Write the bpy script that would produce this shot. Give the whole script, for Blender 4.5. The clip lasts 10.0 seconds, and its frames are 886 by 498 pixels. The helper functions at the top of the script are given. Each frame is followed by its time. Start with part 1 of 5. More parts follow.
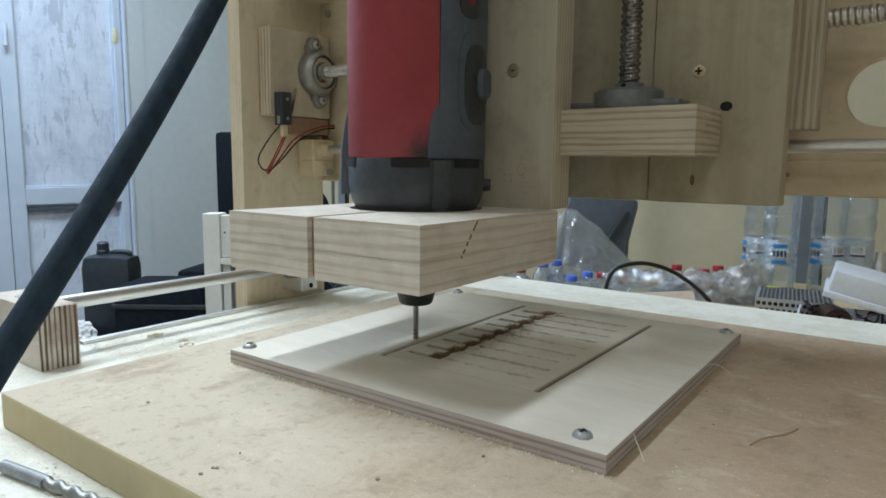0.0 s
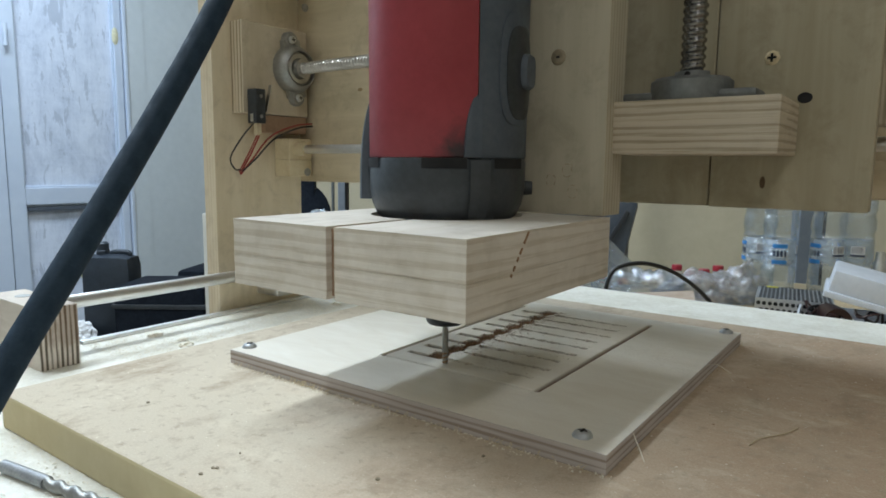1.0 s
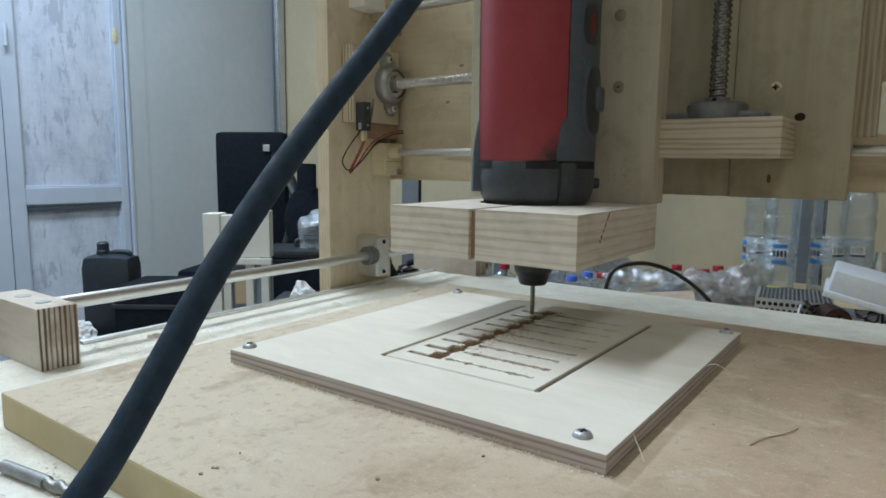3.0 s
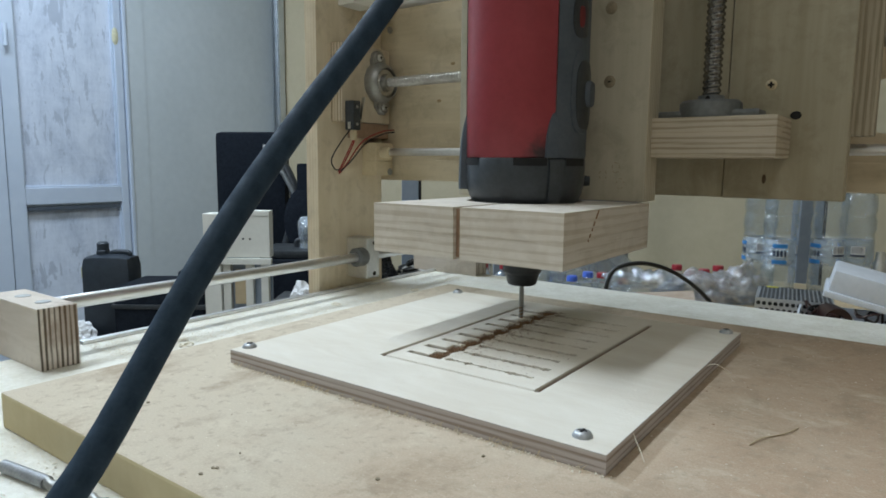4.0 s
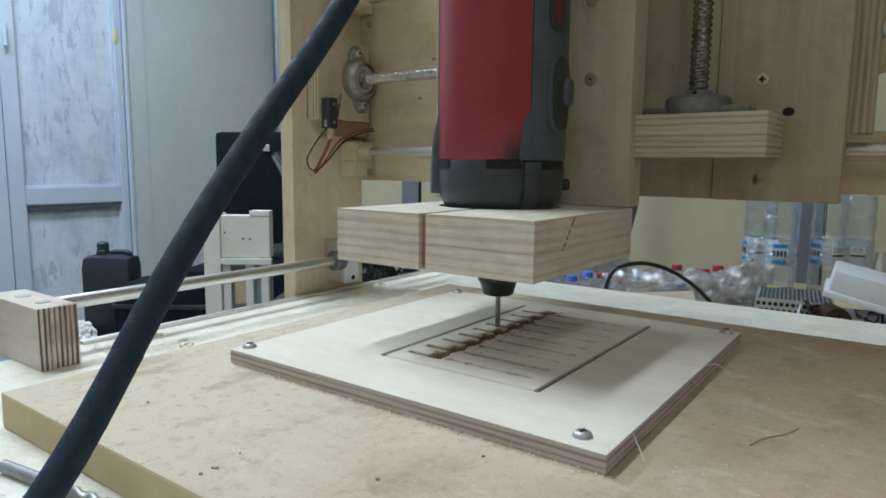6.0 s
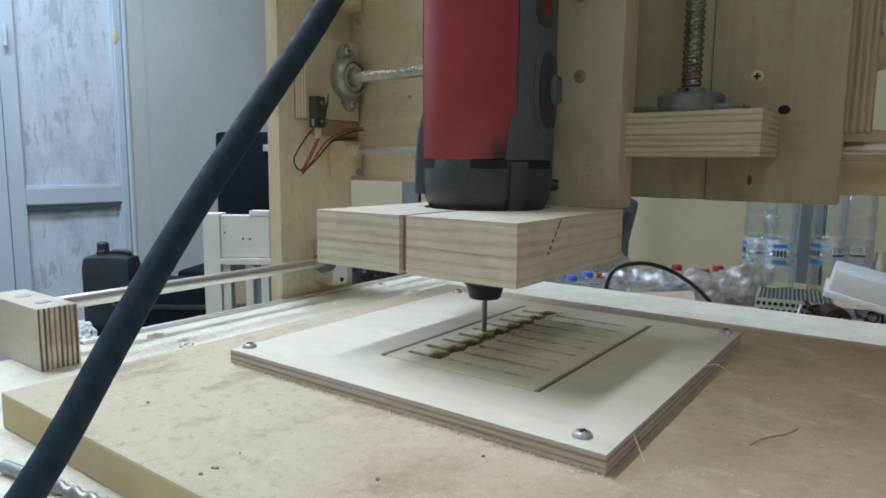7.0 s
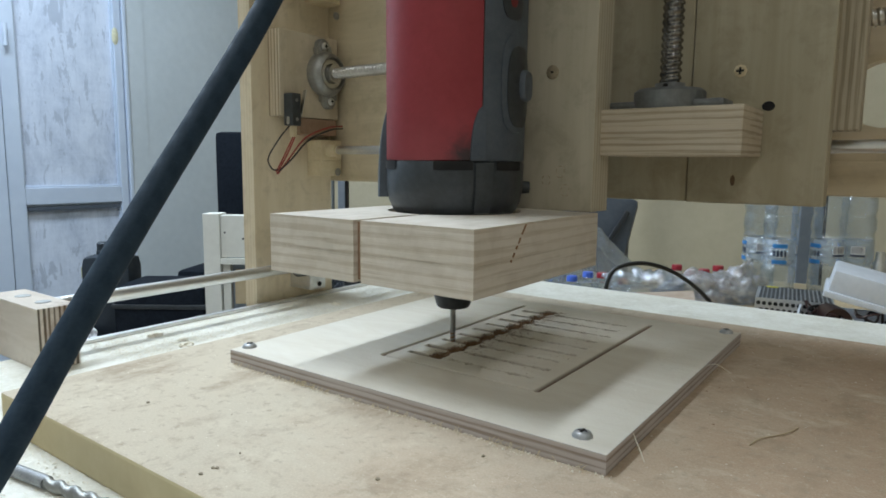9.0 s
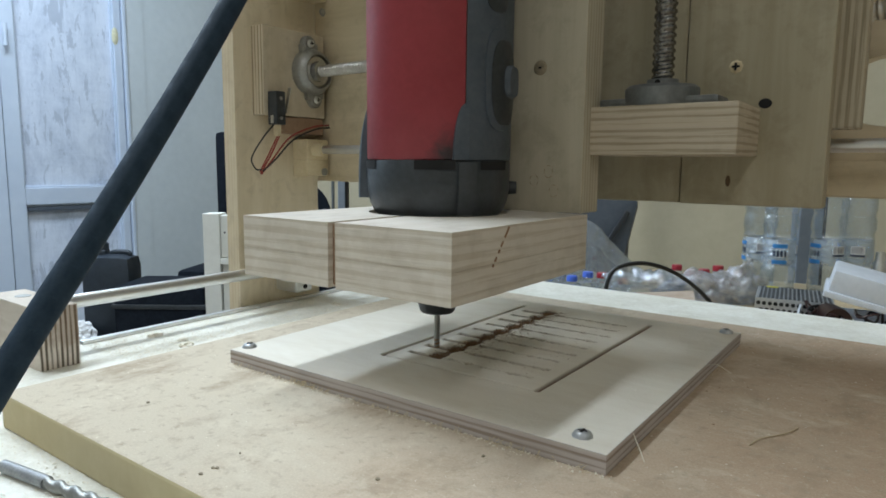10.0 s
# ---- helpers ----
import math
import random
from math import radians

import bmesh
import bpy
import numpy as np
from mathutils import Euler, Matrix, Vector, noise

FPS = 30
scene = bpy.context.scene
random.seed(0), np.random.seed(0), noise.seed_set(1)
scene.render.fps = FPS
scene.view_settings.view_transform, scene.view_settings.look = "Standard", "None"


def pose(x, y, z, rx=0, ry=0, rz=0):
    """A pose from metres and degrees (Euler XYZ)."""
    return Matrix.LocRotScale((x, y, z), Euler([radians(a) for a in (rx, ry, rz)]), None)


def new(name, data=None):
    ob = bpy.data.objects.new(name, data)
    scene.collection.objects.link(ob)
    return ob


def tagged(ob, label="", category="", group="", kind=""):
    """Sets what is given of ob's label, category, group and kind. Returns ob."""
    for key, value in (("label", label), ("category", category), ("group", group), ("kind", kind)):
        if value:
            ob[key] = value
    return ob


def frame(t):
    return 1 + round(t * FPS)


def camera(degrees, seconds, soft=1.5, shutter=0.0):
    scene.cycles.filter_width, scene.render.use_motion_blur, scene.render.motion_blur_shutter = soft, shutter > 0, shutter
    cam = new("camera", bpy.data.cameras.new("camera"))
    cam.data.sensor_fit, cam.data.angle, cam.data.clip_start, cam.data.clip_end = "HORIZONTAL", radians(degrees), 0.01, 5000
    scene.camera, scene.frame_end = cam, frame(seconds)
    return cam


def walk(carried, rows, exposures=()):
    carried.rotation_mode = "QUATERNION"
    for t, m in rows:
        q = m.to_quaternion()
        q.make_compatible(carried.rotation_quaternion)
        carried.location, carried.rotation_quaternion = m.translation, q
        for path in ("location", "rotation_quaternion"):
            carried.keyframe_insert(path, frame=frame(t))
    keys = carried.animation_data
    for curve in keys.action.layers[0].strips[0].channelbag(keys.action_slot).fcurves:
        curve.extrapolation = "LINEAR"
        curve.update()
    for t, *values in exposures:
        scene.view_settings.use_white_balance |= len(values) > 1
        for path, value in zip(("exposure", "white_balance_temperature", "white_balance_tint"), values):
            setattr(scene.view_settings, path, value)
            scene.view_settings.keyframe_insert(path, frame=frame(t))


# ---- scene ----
# Machine axes: x across the bed, y along the guide rods, z up; z = 0 is the top of the spoilboard.
cam = camera(68.64, 10.0, soft=1.7)
walk(cam, [(0.0, pose(0, 0, 0.1, 82.617, -0.572, 36.116)), (10.0, pose(0, 0, 0.1, 82.617, -0.572, 36.116))],
     exposures=[(0.0, 0.18), (0.2, 0.0), (0.5, -0.15), (0.7, 0.03), (1.0, 0.21), (1.2, 0.12), (1.5, -0.07), (2.0, -0.10), (2.5, -0.07), (4.0, -0.04),
                (5.5, -0.01), (7.0, 0.06), (8.5, 0.12), (10.0, 0.19)])

# ---- light ----
world = bpy.data.worlds.new("world")
world.use_nodes = True
world.node_tree.nodes["Background"].inputs[0].default_value = (0.75, 0.85, 1.0, 1)
world.node_tree.nodes["Background"].inputs[1].default_value = 0.15
scene.world = world
FLOOR, CEIL, BENCH, BASE = -0.88, 1.95, -0.13, -0.016


def unseen_lamp(x, y, sx, sy, watts, colour):
    lamp = bpy.data.lights.new("unseen_light", "AREA")
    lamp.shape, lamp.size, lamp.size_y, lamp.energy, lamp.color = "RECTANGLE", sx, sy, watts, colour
    new("unseen_light", lamp).matrix_world = pose(x, y, CEIL - 0.075)


# First lamp inferred from cast shadows; the other two are unseen, added as fill.
unseen_lamp(-0.95, 0.10, 0.14, 1.4, 27, (0.86, 0.985, 1.08))
unseen_lamp(0.9, -1.3, 0.30, 1.2, 9, (0.97, 0.975, 0.97))
unseen_lamp(-2.3, 0.6, 0.30, 1.2, 47, (0.76, 0.93, 1.12))


# ---- materials ----
def mat(name):
    m = bpy.data.materials.new(name)
    m.use_nodes = True
    return m, m.node_tree.nodes, m.node_tree.links, m.node_tree.nodes["Principled BSDF"]


def mapped(n, l, scale, kind="Object"):
    tc, mp = n.new("ShaderNodeTexCoord"), n.new("ShaderNodeMapping")
    mp.inputs["Scale"].default_value = scale
    l.new(tc.outputs[kind], mp.inputs[0])
    return mp.outputs[0]


def noise_tex(n, l, vec, scale, detail=4.0, rough=0.6, distort=0.0):
    t = n.new("ShaderNodeTexNoise")
    t.inputs["Scale"].default_value, t.inputs["Detail"].default_value = scale, detail
    t.inputs["Roughness"].default_value, t.inputs["Distortion"].default_value = rough, distort
    l.new(vec, t.inputs["Vector"])
    return t.outputs["Fac"]


def ramp(n, l, fac, *stops):
    r = n.new("ShaderNodeValToRGB")
    while len(r.color_ramp.elements) < len(stops):
        r.color_ramp.elements.new(0.5)
    for e, (p, c) in zip(r.color_ramp.elements, stops):
        e.position, e.color = p, (*c, 1)
    l.new(fac, r.inputs[0])
    return r.outputs[0]


def mix(n, l, fac, a, b, how="MIX"):
    m = n.new("ShaderNodeMix")
    m.data_type, m.blend_type = "RGBA", how
    for s, v in ((m.inputs["Factor"], fac), (m.inputs["A"], a), (m.inputs["B"], b)):
        if isinstance(v, (int, float)):
            s.default_value = v
        elif isinstance(v, tuple):
            s.default_value = (*v, 1)
        else:
            l.new(v, s)
    return m.outputs["Result"]


def calc(n, l, op, a, b=0.0, c=None):
    m = n.new("ShaderNodeMath")
    m.operation = op
    for s, v in zip(m.inputs, (a, b) if c is None else (a, b, c)):
        if isinstance(v, (int, float)):
            s.default_value = v
        else:
            l.new(v, s)
    return m.outputs[0]


def bumped(n, l, bsdf, fac, strength, dist=0.001):
    b = n.new("ShaderNodeBump")
    b.inputs["Strength"].default_value, b.inputs["Distance"].default_value = strength, dist
    l.new(fac, b.inputs["Height"])
    l.new(b.outputs[0], bsdf.inputs["Normal"])


def surface(name, a, b, scale=20.0, rough=0.6, metal=0.0, bump=0.2, stretch=(1, 1, 1), fine=6.0, dist=0.001):
    """Two tones mixed by a coarse and a fine grain."""
    m, n, l, s = mat(name)
    v = mapped(n, l, stretch)
    g = calc(n, l, "MULTIPLY_ADD", noise_tex(n, l, v, scale * fine, 3), 0.4, calc(n, l, "MULTIPLY", noise_tex(n, l, v, scale, 5), 0.6))
    l.new(ramp(n, l, g, (0.32, a), (0.68, b)), s.inputs["Base Color"])
    l.new(ramp(n, l, g, (0.3, (rough * 1.1,) * 3), (0.7, (rough * 0.85,) * 3)), s.inputs["Roughness"])
    s.inputs["Metallic"].default_value = metal
    if bump:
        bumped(n, l, s, g, bump, dist)
    return m


def plywood(name, axis, face_a, face_b, ply=0.0026, grain=(1, 14, 14), dark=0.62, strength=1.0, soften=0.9, wide=0.0, top=True):
    """Veneer with grain on the faces, glued layers on the edges; axis: the sheet's thickness."""
    m, n, l, s = mat(name)
    face_a, face_b = ((r * 0.955, g * 1.0, k * 1.18) for r, g, k in (face_a, face_b))
    v = mapped(n, l, grain)
    wood = noise_tex(n, l, v, 9.0, 5, 0.6, 0.6)
    spots = noise_tex(n, l, mapped(n, l, (1, 1, 1)), 26.0, 3)
    face = ramp(n, l, wood, (0.3, face_a), (0.7, face_b))
    face = mix(n, l, calc(n, l, "MULTIPLY", spots, 0.35), face, tuple(c * 0.8 for c in face_a))
    grime = noise_tex(n, l, mapped(n, l, (1, 1, 1)), 55.0, 6, 0.7, 0.4)
    face = mix(n, l, ramp(n, l, grime, (0.50, (0, 0, 0)), (0.78, (0.7, 0.7, 0.7))), face, tuple(c * k for c, k in zip(face_a, (0.66, 0.64, 0.62))))
    tc = n.new("ShaderNodeTexCoord")
    sep, sepn = n.new("ShaderNodeSeparateXYZ"), n.new("ShaderNodeSeparateXYZ")
    l.new(tc.outputs["Object"], sep.inputs[0])
    l.new(tc.outputs["Normal"], sepn.inputs[0])
    wob = calc(n, l, "MULTIPLY_ADD", noise_tex(n, l, mapped(n, l, (1, 1, 1)), 40.0, 2), ply * 0.22, sep.outputs[axis])
    band = calc(n, l, "PINGPONG", calc(n, l, "DIVIDE", wob, ply * 0.5), 1.0)
    fibre = noise_tex(n, l, mapped(n, l, tuple(900.0 if i == axis else 22.0 for i in range(3))), 1.0, 4)
    mixb = calc(n, l, "MULTIPLY_ADD", calc(n, l, "SUBTRACT", fibre, 0.5), soften, band)
    fade = noise_tex(n, l, mapped(n, l, tuple(420.0 if i == axis else 9.0 for i in range(3))), 1.0, 2)
    mixb = calc(n, l, "MULTIPLY_ADD", calc(n, l, "SUBTRACT", fade, 0.42), 1.1, mixb)
    light = tuple(c * 0.97 for c in face_b)
    deep = tuple(c * dark * k for c, k in zip(face_a, (1.0, 0.9, 0.76)))
    half = tuple((p + q) / 2 for p, q in zip(light, deep))
    edge = ramp(n, l, mixb, (0.18 + wide, deep), (0.42 + wide, half), (0.62 + wide * 0.8, light))
    on_edge = calc(n, l, "LESS_THAN", calc(n, l, "ABSOLUTE", sepn.outputs[axis]), 0.6)
    if not top:
        on_edge = calc(n, l, "MULTIPLY", on_edge, calc(n, l, "LESS_THAN", sepn.outputs[2], 0.6))
    l.new(mix(n, l, calc(n, l, "MULTIPLY", on_edge, strength), face, edge), s.inputs["Base Color"])
    s.inputs["Roughness"].default_value = 0.72
    bumped(n, l, s, calc(n, l, "ADD", wood, calc(n, l, "MULTIPLY", mixb, on_edge)), 0.25, 0.0006)
    return m


def plain(name, colour, rough=0.5, metal=0.0):
    m, n, l, s = mat(name)
    g = noise_tex(n, l, mapped(n, l, (1, 1, 1)), 60.0, 4)
    l.new(ramp(n, l, g, (0.3, tuple(c * 0.85 for c in colour)), (0.7, tuple(min(1, c * 1.1) for c in colour))), s.inputs["Base Color"])
    l.new(ramp(n, l, g, (0.3, (rough * 1.15,) * 3), (0.7, (rough * 0.8,) * 3)), s.inputs["Roughness"])
    s.inputs["Metallic"].default_value = metal
    return m


def film_plastic(name, colour, part_clear, rough=0.12, crush=0.4, size=24.0):
    """Thin clear film: partly see-through, glossy."""
    m, n, l, s = mat(name)
    tr, mx = n.new("ShaderNodeBsdfTransparent"), n.new("ShaderNodeMixShader")
    s.inputs["Base Color"].default_value, s.inputs["Roughness"].default_value = (*colour, 1), rough
    crease = noise_tex(n, l, mapped(n, l, (1, 1, 1)), size, 3, 0.5, 1.0)
    l.new(ramp(n, l, crease, (0.35, (part_clear - 0.15,) * 3), (0.65, (min(0.97, part_clear + 0.12),) * 3)), mx.inputs[0])
    bumped(n, l, s, crease, crush, 0.004)
    l.new(s.outputs[0], mx.inputs[1])
    l.new(tr.outputs[0], mx.inputs[2])
    l.new(mx.outputs[0], n["Material Output"].inputs[0])
    return m


def clear_plastic(name, colour, haze):
    """Thin-walled clear plastic: see-through, a little hazy, glossy towards its rims and creases."""
    m, n, l, s = mat(name)
    tr, gl, edge = n.new("ShaderNodeBsdfTransparent"), n.new("ShaderNodeBsdfGlossy"), n.new("ShaderNodeLayerWeight")
    body, mx = n.new("ShaderNodeMixShader"), n.new("ShaderNodeMixShader")
    crease = noise_tex(n, l, mapped(n, l, (1, 1, 0.6)), 95.0, 3, 0.55, 1.4)
    b = n.new("ShaderNodeBump")
    b.inputs["Strength"].default_value, b.inputs["Distance"].default_value = 0.9, 0.0035
    l.new(crease, b.inputs["Height"])
    l.new(b.outputs[0], gl.inputs["Normal"])
    l.new(b.outputs[0], edge.inputs["Normal"])
    edge.inputs["Blend"].default_value = 0.45
    gl.inputs["Roughness"].default_value, gl.inputs["Color"].default_value = 0.14, (0.90, 0.95, 1.0, 1)
    tr.inputs["Color"].default_value = (0.88, 0.92, 0.96, 1)
    s.inputs["Base Color"].default_value, s.inputs["Roughness"].default_value = (*colour, 1), 0.2
    body.inputs[0].default_value = haze
    l.new(tr.outputs[0], body.inputs[1])
    l.new(s.outputs[0], body.inputs[2])
    l.new(calc(n, l, "MULTIPLY_ADD", edge.outputs["Facing"], 0.75, 0.06), mx.inputs[0])
    l.new(body.outputs[0], mx.inputs[1])
    l.new(gl.outputs[0], mx.inputs[2])
    l.new(mx.outputs[0], n["Material Output"].inputs[0])
    return m


M_CLAMP = plywood("clamp_plywood", 2, (0.64, 0.55, 0.39), (0.77, 0.685, 0.52), 0.0046, (14, 1.5, 14), 0.70, 0.36, 2.9)
# One plywood: carriage copies darkened, gantry copies lightened, to carry the uneven light.
M_SLIDE = plywood("slide_plywood", 1, (0.46, 0.395, 0.25), (0.565, 0.495, 0.33), 0.0030, (14, 14, 1.2), 0.75, 0.5, 1.4)
M_ZPLATE = plywood("backplate_plywood_shaded", 1, (0.37, 0.31, 0.18), (0.475, 0.405, 0.25), 0.0030, (14, 14, 1.2), 0.75, 0.5, 1.4)
M_PANEL = plywood("panel_plywood_lit", 1, (0.60, 0.475, 0.27), (0.75, 0.61, 0.37), 0.0030, (1.2, 14, 10), 0.8, 0.4, 2.0)
M_SIDE = plywood("side_plywood_lit", 0, (0.72, 0.58, 0.34), (0.84, 0.70, 0.45), 0.0036, (14, 10, 1.2), 0.85, 0.3, 2.6)
M_NUTBLOCK = plywood("nut_block_plywood", 2, (0.45, 0.36, 0.22), (0.60, 0.50, 0.33), 0.0030, (2, 14, 14), 0.5, 0.5, 2.4)
M_FLBLOCK = plywood("bearing_block_plywood", 0, (0.56, 0.45, 0.27), (0.68, 0.56, 0.36), 0.0036, (14, 10, 1.5), 0.5, 0.9, 0.7)
M_ROD_BLOCK = plywood("rod_block_plywood", 1, (0.62, 0.52, 0.37), (0.76, 0.66, 0.50), 0.0027, (2, 14, 14), 0.19, 1.0, 1.3, 0.14, False)
M_PLATE_EDGE = plywood("plate_plywood", 2, (0.46, 0.385, 0.31), (0.60, 0.525, 0.43), 0.0026, (3, 9, 9), 0.66, 0.8, 1.6)
M_HOUSING = plywood("housing_plywood_shaded", 0, (0.38, 0.315, 0.19), (0.52, 0.44, 0.285), 0.0034, (14, 10, 1.2), 0.5, 0.55, 2.2)
M_PALE = surface("pale_softwood", (0.56, 0.46, 0.29), (0.68, 0.58, 0.39), 60.0, 0.75, 0, 0.15)
M_BROWN = surface("brown_tape", (0.27, 0.165, 0.10), (0.38, 0.25, 0.165), 90.0, 0.6, 0, 0.15)
M_MDF_EDGE = surface("mdf_edge", (0.50, 0.42, 0.25), (0.60, 0.52, 0.33), 14.0, 0.9, 0, 0.2)
M_BASE = surface("dusty_white_base", (0.68, 0.655, 0.56), (0.90, 0.89, 0.82), 38.0, 0.9, 0, 0.7, (1, 1, 1), 9.0, 0.003)
M_DUST = surface("sawdust", (0.78, 0.72, 0.58), (0.92, 0.89, 0.80), 120.0, 0.95, 0, 0.4)
M_CHIP = surface("brown_chips", (0.19, 0.105, 0.055), (0.36, 0.225, 0.13), 300.0, 0.95, 0, 0.3)
M_STEEL = surface("ground_steel", (0.66, 0.66, 0.66), (0.80, 0.80, 0.79), 30.0, 0.36, 1.0, 0.03)
M_SCREW = surface("rolled_steel", (0.45, 0.44, 0.42), (0.70, 0.69, 0.66), 60.0, 0.32, 1.0, 0.05)
M_DULL = surface("dull_zinc", (0.22, 0.23, 0.24), (0.40, 0.41, 0.42), 160.0, 0.55, 0.45, 0.15)
M_ZINC = surface("worn_zinc", (0.34, 0.36, 0.38), (0.58, 0.60, 0.62), 320.0, 0.42, 0.55, 0.2)
M_OILED = surface("oiled_steel", (0.055, 0.053, 0.05), (0.36, 0.35, 0.34), 90.0, 0.26, 1.0, 0.1)
M_CAST = surface("cast_zinc", (0.26, 0.26, 0.25), (0.42, 0.42, 0.40), 60.0, 0.5, 0.8, 0.2)
M_GREY_METAL = surface("grey_cast_iron", (0.13, 0.14, 0.145), (0.23, 0.24, 0.245), 60.0, 0.5, 0.5, 0.15)
M_ALU = surface("brushed_aluminium", (0.60, 0.61, 0.60), (0.78, 0.78, 0.77), 40.0, 0.38, 0.9, 0.05)
M_RED = surface("red_plastic", (0.235, 0.022, 0.031), (0.295, 0.033, 0.044), 45.0, 0.45, 0, 0.04)
M_GREY = surface("grey_rubber", (0.052, 0.066, 0.085), (0.085, 0.103, 0.128), 70.0, 0.55, 0, 0.12)
M_BLACKP = surface("black_plastic", (0.014, 0.017, 0.020), (0.042, 0.048, 0.054), 60.0, 0.45, 0, 0.1)
# Near-black colour standing for the shade inside holes, slots and gaps.
M_VOID = plain("recess_shade", (0.006, 0.006, 0.007), 0.8)
M_SCREWPLUG = surface("rusty_screw", (0.20, 0.165, 0.115), (0.38, 0.32, 0.22), 400.0, 0.7, 0.2, 0.2)
M_KNOT = surface("wood_knot", (0.26, 0.17, 0.08), (0.42, 0.30, 0.16), 300.0, 0.75)
M_DARK_KNOT = surface("dark_wood_knot", (0.07, 0.042, 0.022), (0.15, 0.095, 0.05), 300.0, 0.75)
M_CORD = surface("rubber_cord", (0.016, 0.033, 0.055), (0.026, 0.049, 0.079), 160.0, 0.72, 0, 0.15)
M_CORD.node_tree.nodes["Principled BSDF"].inputs["Specular IOR Level"].default_value = 0.25
M_WIRE_R = plain("red_wire", (0.30, 0.045, 0.032), 0.6)
M_WIRE_B = plain("black_wire", (0.012, 0.012, 0.012), 0.5)
M_TABLE = surface("bench_laminate", (0.46, 0.36, 0.22), (0.56, 0.45, 0.29), 8.0, 0.6, 0, 0.1)
M_WALL = surface("grey_plaster", (0.46, 0.505, 0.53), (0.53, 0.575, 0.60), 2.2, 0.9, 0, 0.12, (1, 1, 1), 12.0)
M_BEIGE = surface("beige_board", (0.49, 0.42, 0.28), (0.57, 0.49, 0.335), 1.8, 0.85, 0, 0.08, (1, 1, 1), 14.0)
M_BOUNCE = surface("bounce_cream", (0.66, 0.60, 0.47), (0.74, 0.68, 0.55), 2.0, 0.9, 0, 0.1)
M_CEIL = surface("white_ceiling", (0.72, 0.72, 0.70), (0.80, 0.80, 0.78), 2.0, 0.9)
M_FLOOR = surface("grey_tile", (0.24, 0.23, 0.21), (0.32, 0.31, 0.29), 3.0, 0.5)
# White paint; the cool bluish light on the door is tinted into its colour.
M_DOORP = surface("door_paint_cool_lit", (0.47, 0.54, 0.65), (0.545, 0.615, 0.715), 3.0, 0.45, 0, 0.05)
M_WHITEP = surface("white_paint", (0.70, 0.69, 0.63), (0.80, 0.79, 0.73), 9.0, 0.6, 0, 0.1)
M_WPLASTIC = surface("white_plastic", (0.54, 0.575, 0.63), (0.65, 0.68, 0.73), 20.0, 0.4, 0, 0.04)
M_FABRIC = surface("black_fabric", (0.003, 0.005, 0.009), (0.008, 0.012, 0.019), 60.0, 0.9, 0, 0.3)
M_FABRIC.node_tree.nodes["Principled BSDF"].inputs["Specular IOR Level"].default_value = 0.2
M_COLLAR = surface("collar_plastic", (0.024, 0.030, 0.036), (0.056, 0.064, 0.074), 60.0, 0.42, 0, 0.1)
M_GALV = surface("galvanised_steel", (0.50, 0.55, 0.60), (0.68, 0.72, 0.76), 14.0, 0.35, 0.85, 0.05)
M_POST = surface("blue_grey_steel", (0.24, 0.29, 0.36), (0.31, 0.36, 0.43), 12.0, 0.45, 0.3, 0.05)
M_CAP_R = plain("red_cap", (0.30, 0.016, 0.03), 0.35)
M_CAP_B = plain("blue_cap", (0.06, 0.14, 0.62), 0.4)
M_PET = clear_plastic("clear_bottle", (0.52, 0.56, 0.60), 0.05)
M_LABEL = film_plastic("bottle_label", (0.50, 0.60, 0.70), 0.66, 0.25, 0.05)
M_BAG = clear_plastic("clear_bag", (0.50, 0.54, 0.58), 0.24)
M_WRAP = clear_plastic("milky_wrap", (0.66, 0.62, 0.62), 0.36)
M_BLUE = plain("blue_print", (0.03, 0.20, 0.50), 0.4)
M_NAVY = plain("dark_print", (0.02, 0.03, 0.06), 0.4)
M_PAPER = surface("white_paper", (0.72, 0.73, 0.74), (0.84, 0.84, 0.84), 30.0, 0.8)
M_CARD = surface("old_card", (0.36, 0.27, 0.20), (0.50, 0.41, 0.33), 20.0, 0.85, 0, 0.2)
M_BULB = surface("blue_rubber", (0.03, 0.045, 0.28), (0.05, 0.075, 0.40), 25.0, 0.3, 0, 0.03)
M_LED = mat("unseen_tube_glow")[0]
M_LED.node_tree.nodes["Principled BSDF"].inputs["Emission Color"].default_value = (1, 0.97, 0.92, 1)
M_LED.node_tree.nodes["Principled BSDF"].inputs["Emission Strength"].default_value = 2.0


